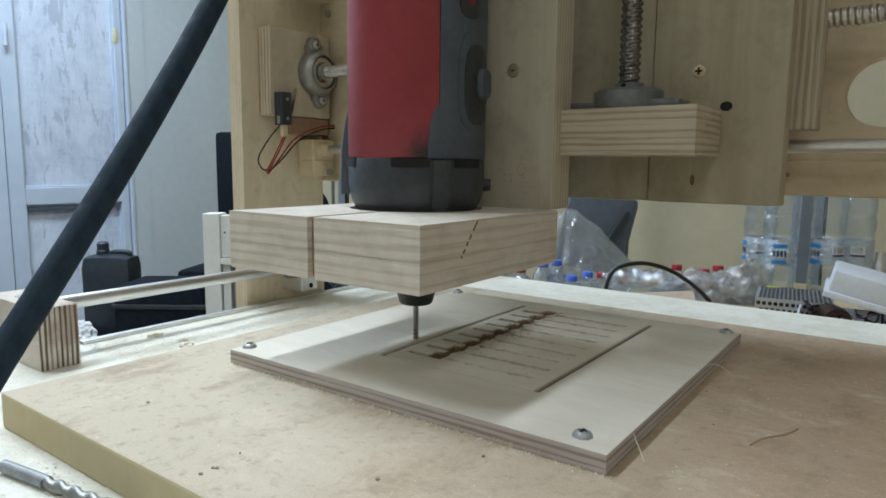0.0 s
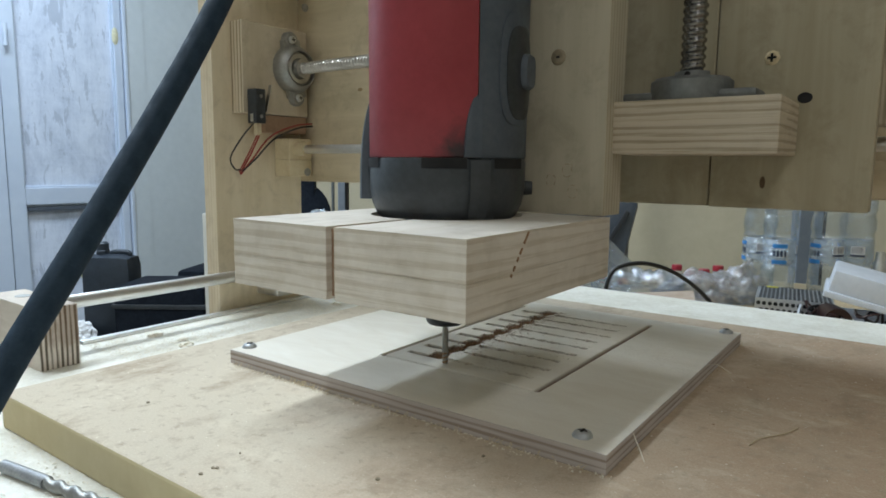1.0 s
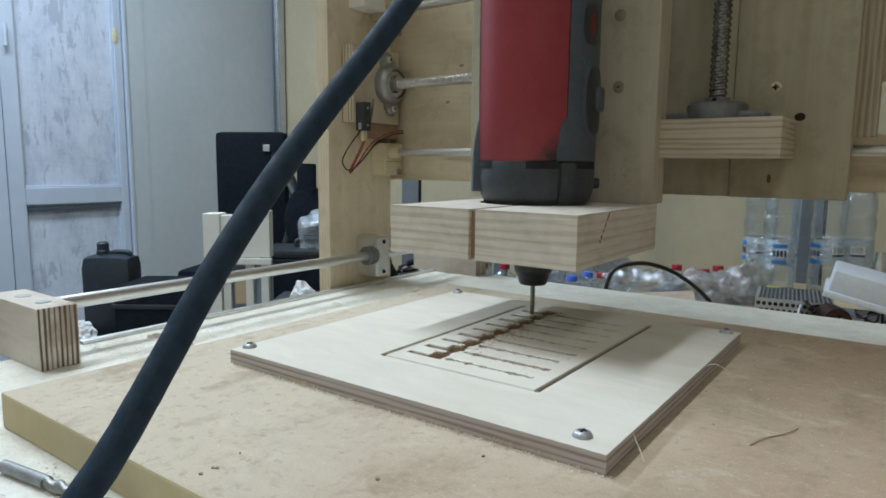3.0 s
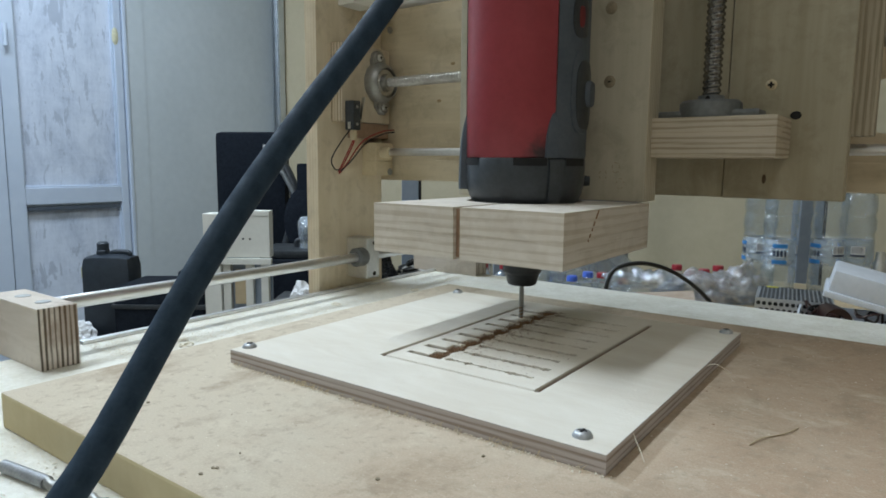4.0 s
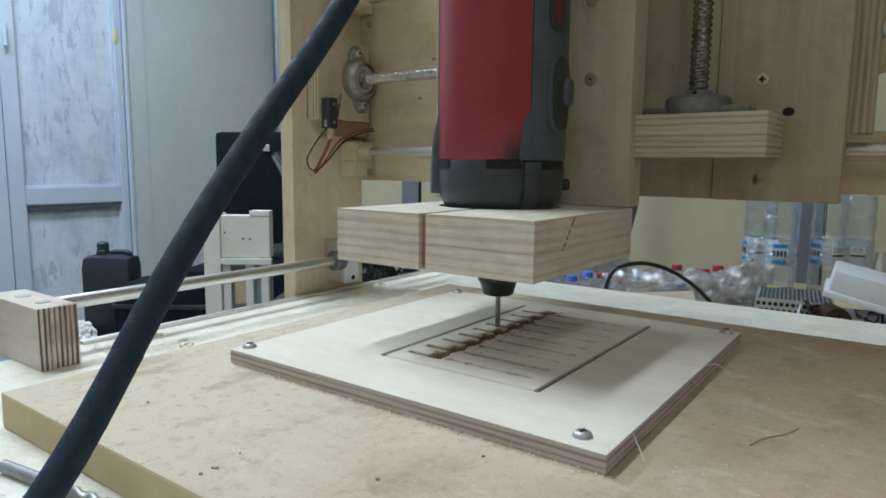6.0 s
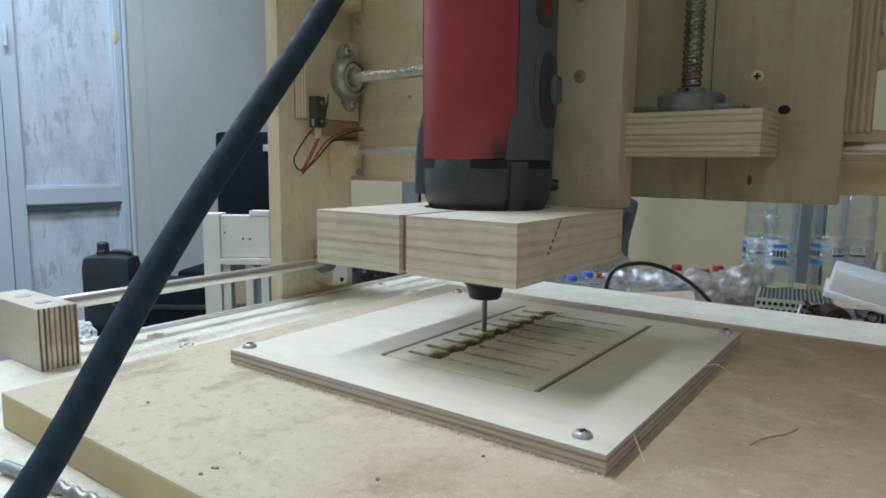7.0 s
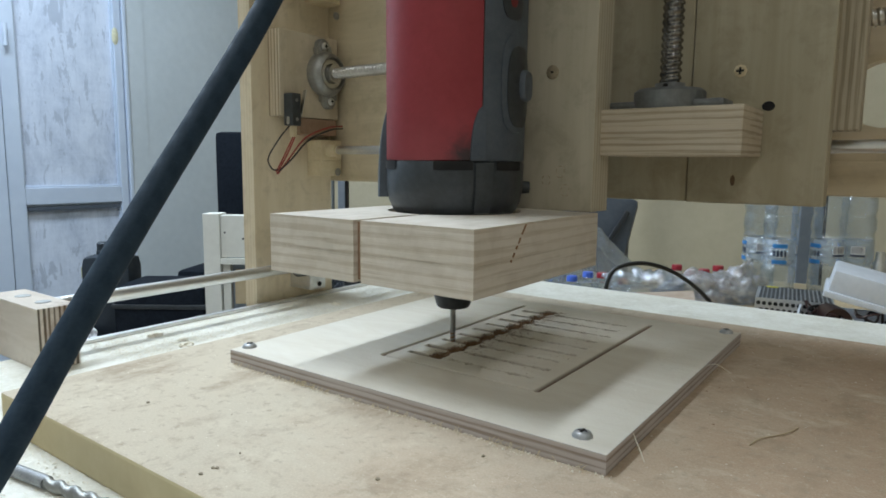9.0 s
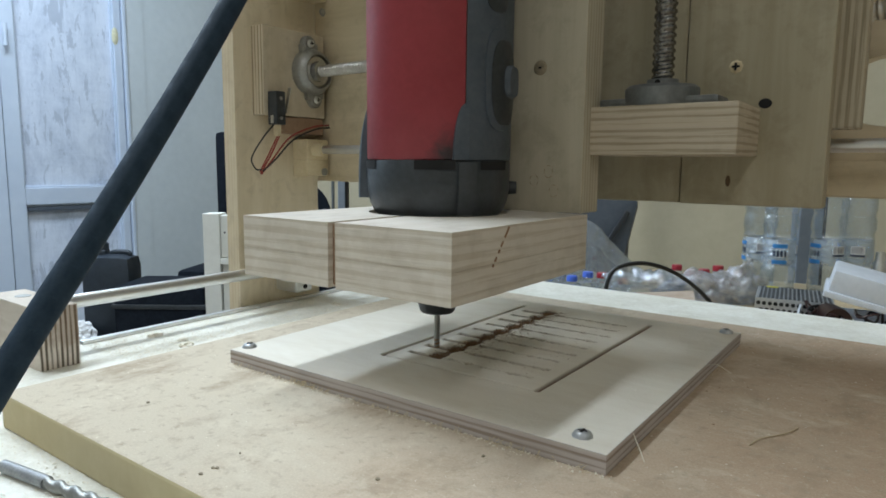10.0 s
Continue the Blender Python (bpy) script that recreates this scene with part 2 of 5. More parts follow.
def whitewash():
    """Glass smeared over with thin white paint: broad wipes, vertical runs and bare smudges."""
    m, n, l, s = mat("whitewashed_glass")
    big = noise_tex(n, l, mapped(n, l, (1, 1.6, 1.0)), 4.0, 5, 0.62, 0.9)
    runs = noise_tex(n, l, mapped(n, l, (1, 16.0, 1.7)), 2.6, 5, 0.66, 0.5)
    wipe = noise_tex(n, l, mapped(n, l, (1, 1.2, 7.0)), 3.4, 6, 0.7, 1.6)
    fine = noise_tex(n, l, mapped(n, l, (1, 3.2, 1.6)), 19.0, 8, 0.74, 1.2)
    g = calc(n, l, "MULTIPLY_ADD", fine, 0.24, calc(n, l, "MULTIPLY", big, 0.46))
    g = calc(n, l, "MULTIPLY_ADD", runs, 0.18, g)
    g = calc(n, l, "MULTIPLY_ADD", wipe, 0.16, g)
    # Bluish whites hold the same cool light tinted into the paint.
    tone = ramp(n, l, g, (0.39, (0.36, 0.41, 0.50)), (0.445, (0.48, 0.54, 0.65)), (0.50, (0.55, 0.61, 0.72)), (0.58, (0.63, 0.69, 0.80)))
    # rubbed smudges with hard edges
    spot = noise_tex(n, l, mapped(n, l, (1, 9.0, 2.6)), 3.6, 7, 0.66, 0.5)
    where = noise_tex(n, l, mapped(n, l, (1, 1.4, 1.0)), 3.3, 3)
    spot = calc(n, l, "MULTIPLY_ADD", calc(n, l, "SUBTRACT", where, 0.5), 0.55, spot)
    tone = mix(n, l, ramp(n, l, spot, (0.58, (0, 0, 0)), (0.61, (0.7, 0.7, 0.7))), tone, (0.36, 0.41, 0.50))
    l.new(tone, s.inputs["Base Color"])
    s.inputs["Roughness"].default_value = 0.35
    return m


M_PANE = whitewash()


def sooted(m, centre, reach, colour, most=0.93):
    """Rubs a ragged dark smudge round a spot into a surface."""
    n, l = m.node_tree.nodes, m.node_tree.links
    s = n["Principled BSDF"]
    tc, far = n.new("ShaderNodeTexCoord"), n.new("ShaderNodeVectorMath")
    far.operation = "DISTANCE"
    l.new(tc.outputs["Object"], far.inputs[0])
    far.inputs[1].default_value = centre
    rag = noise_tex(n, l, mapped(n, l, (1, 1, 1)), 120.0, 5, 0.65, 0.4)
    near = calc(n, l, "SUBTRACT", calc(n, l, "MULTIPLY_ADD", rag, 1.6, 0.35), calc(n, l, "DIVIDE", far.outputs["Value"], reach))
    near.node.use_clamp = True
    paint = s.inputs["Base Color"].links[0].from_socket
    l.new(mix(n, l, calc(n, l, "MINIMUM", near, most), paint, colour), s.inputs["Base Color"])


sooted(M_ROD_BLOCK, (-0.383, 0.1690, 0.0080), 0.0150, (0.17, 0.09, 0.045), 0.45)
sooted(M_RED, (0.0264, -0.0230, 0.1030), 0.0150, (0.010, 0.010, 0.012))


def dust_and_falloff_board():
    """Bare brown fibreboard, paler towards the left: a film of dust, with light falloff put into it."""
    m, n, l, s = mat("spoilboard_mdf")
    v = mapped(n, l, (1, 1, 1))
    fine, patch = noise_tex(n, l, v, 1300.0, 2), noise_tex(n, l, v, 14.0, 8, 0.72)
    smear = noise_tex(n, l, mapped(n, l, (1, 2.6, 1)), 16.0, 6, 0.68, 0.25)
    bare = ramp(n, l, fine, (0.2, (0.425, 0.300, 0.200)), (0.8, (0.55, 0.412, 0.295)))
    dust = ramp(n, l, fine, (0.2, (0.56, 0.485, 0.37)), (0.8, (0.68, 0.605, 0.485)))
    sep = n.new("ShaderNodeSeparateXYZ")
    l.new(v, sep.inputs[0])
    # Paler to the left: dust plus the light's falloff put into the colour.
    lay = calc(n, l, "DIVIDE", calc(n, l, "ADD", sep.outputs[0], 0.01), -0.20)
    lay = calc(n, l, "ADD", lay, calc(n, l, "MULTIPLY", calc(n, l, "SUBTRACT", patch, 0.5), 1.5))
    lay = calc(n, l, "ADD", lay, calc(n, l, "MULTIPLY", calc(n, l, "SUBTRACT", smear, 0.5), 0.7))
    lay.node.use_clamp = True
    tone = mix(n, l, lay, bare, dust)
    # handling smudges, rubbed patches and fine mottling
    smudge = noise_tex(n, l, mapped(n, l, (1.6, 1, 1)), 22.0, 8, 0.72, 0.25)
    tone = mix(n, l, ramp(n, l, smudge, (0.50, (0, 0, 0)), (0.66, (0.75, 0.75, 0.75))), tone, (0.36, 0.275, 0.19))
    rub = noise_tex(n, l, mapped(n, l, (1, 1.5, 1)), 31.0, 7, 0.72, 0.2)
    tone = mix(n, l, ramp(n, l, rub, (0.55, (0, 0, 0)), (0.75, (0.7, 0.7, 0.7))), tone, (0.74, 0.67, 0.54))
    fleck = noise_tex(n, l, v, 210.0, 3, 0.7)
    tone = mix(n, l, ramp(n, l, fleck, (0.56, (0, 0, 0)), (0.72, (0.75, 0.75, 0.75))), tone, (0.33, 0.25, 0.17))
    grit = noise_tex(n, l, v, 420.0, 4, 0.75)
    tone = mix(n, l, ramp(n, l, grit, (0.54, (0, 0, 0)), (0.70, (0.55, 0.55, 0.55))), tone, (0.66, 0.58, 0.46))
    l.new(tone, s.inputs["Base Color"])
    s.inputs["Roughness"].default_value = 0.9
    bumped(n, l, s, calc(n, l, "MULTIPLY_ADD", fine, 0.4, patch), 0.2, 0.0006)
    return m


M_MDF = dust_and_falloff_board()


def machined_top():
    """Plate top: pale veneer, darker below the surface: brown cut wood with groove shade painted in."""
    m, n, l, s = mat("cut_birch")
    wood = noise_tex(n, l, mapped(n, l, (3, 9, 9)), 9.0, 5, 0.6, 0.5)
    pale = ramp(n, l, wood, (0.3, (0.72, 0.67, 0.575)), (0.7, (0.81, 0.775, 0.69)))
    tc, sep = n.new("ShaderNodeTexCoord"), n.new("ShaderNodeSeparateXYZ")
    l.new(tc.outputs["Object"], sep.inputs[0])
    deep = calc(n, l, "DIVIDE", calc(n, l, "SUBTRACT", 0.0068, sep.outputs[2]), 0.0016)
    n1 = noise_tex(n, l, mapped(n, l, (1, 1, 1)), 260.0, 3)
    fac = calc(n, l, "MULTIPLY", deep, calc(n, l, "MULTIPLY_ADD", n1, 0.9, 0.55))
    fac.node.use_clamp = True
    # Browns for the cut wood, deepened to hold the grooves' shade.
    cut = ramp(n, l, n1, (0.3, (0.14, 0.080, 0.043)), (0.75, (0.31, 0.20, 0.12)))
    l.new(mix(n, l, fac, pale, cut), s.inputs["Base Color"])
    s.inputs["Roughness"].default_value = 0.75
    bumped(n, l, s, wood, 0.15, 0.0005)
    return m


M_CUT = machined_top()


# ---- mesh helpers ----
def box(bm, x0, x1, y0, y1, z0, z1, bevel=0.0, m=None):
    c = ((x0 + x1) / 2, (y0 + y1) / 2, (z0 + z1) / 2)
    r = bmesh.ops.create_cube(bm, size=1, matrix=Matrix.LocRotScale(c, None, (abs(x1 - x0), abs(y1 - y0), abs(z1 - z0))))
    if bevel:
        es = {e for v in r["verts"] for e in v.link_edges}
        r = bmesh.ops.bevel(bm, geom=list(es), offset=bevel, segments=2, affect="EDGES", profile=0.6)
    if m is not None:
        bmesh.ops.transform(bm, matrix=m, verts=list({v for v in r["verts"]}))
    return bm


def rod(bm, a, b, r0, r1=None, seg=20):
    a, b = Vector(a), Vector(b)
    m = Matrix.Translation((a + b) / 2) @ (b - a).to_track_quat("Z", "Y").to_matrix().to_4x4()
    bmesh.ops.create_cone(bm, cap_ends=True, segments=seg, radius1=r0, radius2=r0 if r1 is None else r1, depth=(b - a).length, matrix=m)
    return bm


def lathe(bm, profile, seg=32, a0=0.0, a1=360.0, squash=(1, 1), m=None):
    """Turns (radius, height) pairs about z; closed all round when the sweep is 360 degrees."""
    full = abs(a1 - a0) >= 359.9
    steps = seg if full else seg + 1
    ring = [[bm.verts.new((r * squash[0] * math.cos(radians(a0 + (a1 - a0) * i / seg)), r * squash[1] * math.sin(radians(a0 + (a1 - a0) * i / seg)), z))
             for i in range(steps)] for r, z in profile]
    for p, q in zip(ring, ring[1:]):
        for i in range(seg):
            j = (i + 1) % steps
            bm.faces.new((p[i], p[j], q[j], q[i]))
    if m is not None:
        bmesh.ops.transform(bm, matrix=m, verts=[v for r in ring for v in r])
    return bm


def sweep(bm, pts, r, seg=12, fine=8):
    """A round tube along a smooth line through the points."""
    P = [Vector(p) for p in pts]
    P = [P[0] * 2 - P[1]] + P + [P[-1] * 2 - P[-2]]
    line = []
    for i in range(1, len(P) - 2):
        for k in range(fine):
            t = k / fine
            line.append(0.5 * ((2 * P[i]) + (P[i + 1] - P[i - 1]) * t + (2 * P[i - 1] - 5 * P[i] + 4 * P[i + 1] - P[i + 2]) * t * t
                               + (3 * P[i] - P[i - 1] - 3 * P[i + 1] + P[i + 2]) * t ** 3))
    line.append(P[-2])
    up, rings = Vector((0.31, 0.2, 0.93)), []
    for i, p in enumerate(line):
        d = (line[min(i + 1, len(line) - 1)] - line[max(i - 1, 0)]).normalized()
        s = d.cross(up).normalized()
        u = s.cross(d)
        rings.append([bm.verts.new(p + (s * math.cos(a) + u * math.sin(a)) * r) for a in (2 * math.pi * k / seg for k in range(seg))])
    for p, q in zip(rings, rings[1:]):
        for k in range(seg):
            bm.faces.new((p[k], p[(k + 1) % seg], q[(k + 1) % seg], q[k]))
    bm.faces.new(rings[0][::-1]), bm.faces.new(rings[-1])
    return bm


def slab_hole(bm, x0, x1, z0, z1, y0, y1, cx, cz, r, seg=40):
    """An upright sheet between y0 and y1 with a round hole through it."""
    def at_edge(a):
        dx, dz = math.cos(a), math.sin(a)
        k = min(((x1 if dx > 0 else x0) - cx) / dx if abs(dx) > 1e-6 else 9e9, ((z1 if dz > 0 else z0) - cz) / dz if abs(dz) > 1e-6 else 9e9)
        return cx + dx * k, cz + dz * k
    corner = [math.atan2(z - cz, x - cx) % (2 * math.pi) for x in (x0, x1) for z in (z0, z1)]
    angles = sorted([2 * math.pi * (i + 0.37) / seg for i in range(seg)] + corner)
    inner = [(cx + r * math.cos(a), cz + r * math.sin(a)) for a in angles]
    outer = [at_edge(a) for a in angles]
    v = [[bm.verts.new((x, y, z)) for x, z in loop] for loop in (inner, outer) for y in (y0, y1)]
    k = len(angles)
    for i in range(k):
        j = (i + 1) % k
        for a, b in ((v[0], v[2]), (v[3], v[1]), (v[1], v[0]), (v[2], v[3])):
            bm.faces.new((a[i], a[j], b[j], b[i]))
    bmesh.ops.recalc_face_normals(bm, faces=bm.faces)
    return bm


def part(name, bm, material, parent=None, label="", smooth=False, sharp=40):
    bmesh.ops.recalc_face_normals(bm, faces=bm.faces)
    me = bpy.data.meshes.new(name)
    if smooth:
        for f in bm.faces:
            f.smooth = True
        for e in bm.edges:
            if len(e.link_faces) == 2 and e.calc_face_angle(0) > radians(sharp):
                e.smooth = False
    bm.to_mesh(me)
    bm.free()
    for m in material if isinstance(material, (list, tuple)) else [material]:
        me.materials.append(m)
    ob = new(name, me)
    if parent:
        ob.parent = parent
    if label:
        tagged(ob, label)
    return ob


def B():
    return bmesh.new()


def thing(name, label, category, group="", kind="", at=None):
    ob = new(name)
    if at is not None:
        ob.matrix_basis = at
    return tagged(ob, label, category, group, kind)


def setting(name, bm, material, label, category):
    return tagged(part(name, bm, material), label, category, "", "structure")


# ---- room ----
def room():
    setting("floor", box(B(), -3.3, 2.6, -2.6, 2.8, FLOOR - 0.1, FLOOR), M_FLOOR, "grey tiled workshop floor", "floor")
    setting("ceiling", box(B(), -3.3, 2.6, -2.6, 2.8, CEIL, CEIL + 0.1), M_CEIL, "white painted workshop ceiling", "ceiling")
    wall = B()
    box(wall, -3.3, -3.1, -2.6, 1.06, FLOOR, CEIL)
    box(wall, -3.3, -3.1, 1.682, 2.6, FLOOR, CEIL)
    box(wall, -3.3, -3.1, 1.06, 1.682, 1.20, CEIL)
    setting("wall_west", wall, M_WALL, "grey plastered wall round a white door", "wall")
    setting("wall_north", box(B(), -3.3, 2.6, 2.6, 2.8, FLOOR, CEIL), M_BEIGE, "beige board partition wall", "wall")
    # Unseen walls added to close the room; cream bounces warm fill light.
    setting("wall_east", box(B(), 2.4, 2.6, -2.4, 2.6, FLOOR, CEIL), M_BOUNCE, "unseen wall coloured cream to bounce warm light", "wall")
    setting("wall_south", box(B(), -3.1, 2.4, -2.6, -2.4, FLOOR, CEIL), M_BOUNCE, "unseen wall coloured cream to bounce warm light", "wall")
    setting("pilaster", box(B(), -3.1, -3.097, 1.682, 1.770, FLOOR, CEIL), M_WALL, "shallow grey plaster strip beside the door", "trim")
    d = thing("door_1", "white painted door with whitewashed glass panes", "door", "", "structure")
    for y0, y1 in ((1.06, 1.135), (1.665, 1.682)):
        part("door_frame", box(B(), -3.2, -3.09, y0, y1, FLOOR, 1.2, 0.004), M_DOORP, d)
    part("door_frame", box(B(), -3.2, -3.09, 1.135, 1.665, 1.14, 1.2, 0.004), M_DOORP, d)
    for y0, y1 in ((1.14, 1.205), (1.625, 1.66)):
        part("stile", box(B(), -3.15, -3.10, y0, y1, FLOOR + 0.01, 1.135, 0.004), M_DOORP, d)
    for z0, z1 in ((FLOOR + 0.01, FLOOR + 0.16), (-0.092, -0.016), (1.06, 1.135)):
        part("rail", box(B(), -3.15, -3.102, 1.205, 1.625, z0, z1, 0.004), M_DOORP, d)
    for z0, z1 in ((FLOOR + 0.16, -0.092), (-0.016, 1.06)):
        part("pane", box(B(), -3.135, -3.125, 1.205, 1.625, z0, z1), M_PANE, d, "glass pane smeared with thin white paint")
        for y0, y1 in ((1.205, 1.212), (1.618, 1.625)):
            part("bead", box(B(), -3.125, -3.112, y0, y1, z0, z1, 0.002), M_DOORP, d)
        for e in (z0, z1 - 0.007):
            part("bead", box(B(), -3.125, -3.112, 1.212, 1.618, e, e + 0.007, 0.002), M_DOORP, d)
    # Plain dark grey strip set just below the middle rail.
    part("dark_strip", box(B(), -3.1245, -3.106, 1.213, 1.617, -0.119, -0.1, 0.001), M_GREY, d, "dark grey strip under the middle rail")
    part("hinge", rod(B(), (-3.083, 1.163, 0.57), (-3.083, 1.163, 0.66), 0.008), M_DOORP, d, smooth=True)
    part("paint_blob", lathe(B(), [(0.0, 0.006), (0.012, 0.005), (0.020, 0.0)], 16, squash=(0.8, 2.0), m=pose(-3.1, 1.630, 0.683, 0, 90, 0) @ pose(0, 0, 0, 0, 0, 90)), plain("yellow_filler", (0.62, 0.60, 0.42), 0.6), d, "smear of yellowish filler", True)
    p = thing("metal_stud", "galvanised steel stud standing in the room corner", "metal profile", "", "structure")
    part("web", box(B(), -3.085, -3.035, 2.575, 2.585, FLOOR, CEIL, 0.001), M_GALV, p)
    for x in (-3.09, -3.035):
        part("flange", box(B(), x, x + 0.006, 2.545, 2.585, FLOOR, CEIL, 0.001), M_GALV, p)
    part("lip", box(B(), -3.06, -3.052, 2.565, 2.576, FLOOR, CEIL, 0.001), M_VOID, p)
    setting("panel_joint", box(B(), -2.664, -2.650, 2.588, 2.6, FLOOR, CEIL, 0.002), M_GREY_METAL, "narrow dark joint strip on the partition", "trim")
    # Unseen fixtures built round the added lamps.
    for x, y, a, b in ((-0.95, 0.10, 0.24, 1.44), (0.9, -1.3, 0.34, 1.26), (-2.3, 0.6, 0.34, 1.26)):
        f = thing("unseen_fixture", "unseen ceiling fixture with lit tubes, added to house a lamp", "lamp", "ceiling lights", at=pose(x, y, CEIL))
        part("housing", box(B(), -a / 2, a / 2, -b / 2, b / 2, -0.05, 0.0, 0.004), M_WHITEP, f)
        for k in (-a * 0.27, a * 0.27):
            part("tube", rod(B(), (k, -b / 2 + 0.04, -0.06), (k, b / 2 - 0.04, -0.06), 0.013), M_LED, f, "lit tube of an unseen fixture", True)


# ---- bench and machine bed ----
def bench():
    t = thing("workbench", "wood-topped workbench carrying the milling machine", "table")
    part("tabletop", box(B(), -0.47, 0.95, -0.35, 1.47, BENCH - 0.03, BENCH, 0.002), M_TABLE, t)
    for x in (-0.42, 0.90):
        for y in (-0.30, 1.42):
            part("leg", box(B(), x - 0.025, x + 0.025, y - 0.025, y + 0.025, FLOOR, BENCH - 0.03, 0.003), M_POST, t)
    b = thing("machine_base", "white dust-covered wooden base of the milling machine", "machine base")
    part("base_board", box(B(), -0.424, 0.18, -0.06, 0.585, BASE - 0.018, BASE, 0.0012), M_BASE, b)
    for x in (-0.41, 0.15):
        part("runner", box(B(), x, x + 0.018, -0.05, 0.575, BENCH, BASE - 0.018, 0.001), M_SIDE, b)
    part("edge_strip", box(B(), -0.426, -0.4205, 0.19, 0.58, BASE, BASE + 0.0025, 0.0006), M_ALU, b)
    s = thing("spoilboard", "tan fibreboard sheet screwed to the machine base", "board")
    bm = box(B(), -0.3155, 0.16, 0.1068, 0.442, BASE, 0.0, 0.0012)
    bm.normal_update()
    for f in bm.faces:
        f.material_index = 0 if f.normal.z > 0.7 else 1
    part("sheet", bm, [M_MDF, M_MDF_EDGE], s)
    r = random.Random(5)
    for x, y in ((-0.1802, 0.1199), (-0.1790, 0.1206), (-0.1796, 0.1149), (-0.1319, 0.1469), (-0.1139, 0.1814), (-0.253, 0.1388), (-0.1823, 0.1321), (-0.04, 0.20)):
        part("pit", rod(B(), (x, y, -0.0002), (x + 0.0001, y, 0.0004), 0.0003 + r.random() * 0.0005, seg=7), M_SCREWPLUG, s)
    for name, y0, y1, label in (("rod_block", 0.150, 0.1715, "laminated plywood block holding the front end of the guide rod"),
                                ("rod_block", 0.565, 0.585, "laminated plywood block holding the far end of the guide rod")):
        k = thing(name, label, "block", "rod blocks")
        x1 = -0.383 if y0 < 0.3 else -0.368
        part("block", box(B(), -0.452, x1, y0, y1, BASE, 0.0195, 0.0008), M_ROD_BLOCK, k)
        for x in (-0.428, -0.401):
            part("screw_hole", rod(B(), (x, (y0 + y1) / 2, 0.0194), (x, (y0 + y1) / 2, 0.0199), 0.0042), M_CAST, k, smooth=True)
    g = thing("guide_rod", "polished steel guide rod along the machine side", "rod")
    part("shaft", rod(B(), (-0.41, 0.160, 0.0152), (-0.41, 0.575, 0.0152), 0.0043, seg=28), M_STEEL, g, smooth=True)


def workpiece():
    """Square plate with milled outline, slots and the toothed pocket."""
    w = thing("workpiece", "pale plywood plate with milled slots and a toothed pocket", "plywood plate")
    X0, X1, Y0, Y1, H = -0.2723, -0.0744, 0.1935, 0.3907, 0.0071
    nx = ny = 264
    xs, ys = np.linspace(X0, X1, nx), np.linspace(Y0, Y1, ny)
    gx, gy = np.meshgrid(xs, ys, indexing="ij")
    rng = np.random.default_rng(3)
    jit = rng.normal(0, 1, (nx, ny))
    depth = np.zeros((nx, ny))

    def cut(mask, d):
        depth[mask] = np.maximum(depth[mask], d)
    cut((np.abs(gx + 0.2060) < 0.0009) & (gy > 0.2335) & (gy < 0.377), 0.0018)
    cut((np.abs(gy - 0.2335) < 0.0008) & (gx > -0.206) & (gx < -0.121), 0.0012)
    cut((np.abs(gx + 0.1208) < 0.0012) & (gy > 0.2330) & (gy < 0.376), 0.0032)
    for i in range(9):
        y = 0.2475 + 0.01455 * i
        end = -0.1305 + 0.0012 * math.sin(i * 2.3)
        ragged = np.interp(xs, np.linspace(-0.18, -0.125, 26), rng.uniform(0.0004, 0.0018, 26))[:, None]
        cut((np.abs(gy - y - 0.00015 * jit) < ragged) & (gx > -0.177) & (gx < end), 0.0026)
        cut((np.abs(gy - y + 0.001) < 0.0016) & (gx > -0.1995) & (gx < -0.184), 0.0030)
        cut((np.abs(gy - y - 0.0025) < 0.0048) & (gx > -0.1880 + 0.0006 * jit) & (gx < -0.1795 + 0.0006 * jit), 0.0034)
    cut((gy > 0.246) & (gy < 0.372) & (np.abs(gx + 0.1825 + 0.0006 * jit) < 0.0016), 0.0026)
    z = H - depth + 0.00003 * jit
    verts = [(x, y, zz) for x, y, zz in zip(gx.ravel(), gy.ravel(), z.ravel())]
    faces = [(i * ny + j, (i + 1) * ny + j, (i + 1) * ny + j + 1, i * ny + j + 1) for i in range(nx - 1) for j in range(ny - 1)]
    me = bpy.data.meshes.new("top_veneer")
    me.from_pydata(verts, [], faces)
    me.materials.append(M_CUT)
    ob = new("top_veneer", me)
    ob.parent = w
    tagged(ob, "pale veneer face with brown milled grooves, their shade in the colour")
    part("core", box(B(), X0, X1, Y0, Y1, 0.0, H - 0.0036), M_PLATE_EDGE, w, "layered plywood edge")
    rim = 0.0008
    for a in ((X0, X0 + rim, Y0, Y1), (X1 - rim, X1, Y0, Y1), (X0 + rim, X1 - rim, Y0, Y0 + rim), (X0 + rim, X1 - rim, Y1 - rim, Y1)):
        part("edge_veneer", box(B(), *a, H - 0.0036, H - 0.0001), M_PLATE_EDGE, w)
    for x, y in ((-0.2680, 0.2020), (-0.2670, 0.3860), (-0.0870, 0.2030), (-0.0812, 0.3860)):
        bm = lathe(B(), [(0.0, H + 0.0020), (0.0020, H + 0.0020), (0.0030, H + 0.0015), (0.0036, H + 0.0004), (0.0037, H - 0.0002)], 20, m=Matrix.Translation((x, y, 0)))
        s = part("screw", bm, M_ZINC, w, "dull steel screw head", True)
        part("cross_slot", box(box(B(), x - 0.0016, x + 0.0016, y - 0.0004, y + 0.0004, H + 0.0019, H + 0.0022), x - 0.0004, x + 0.0004, y - 0.0016, y + 0.0016, H + 0.0020, H + 0.00225), M_VOID, s)
    return w


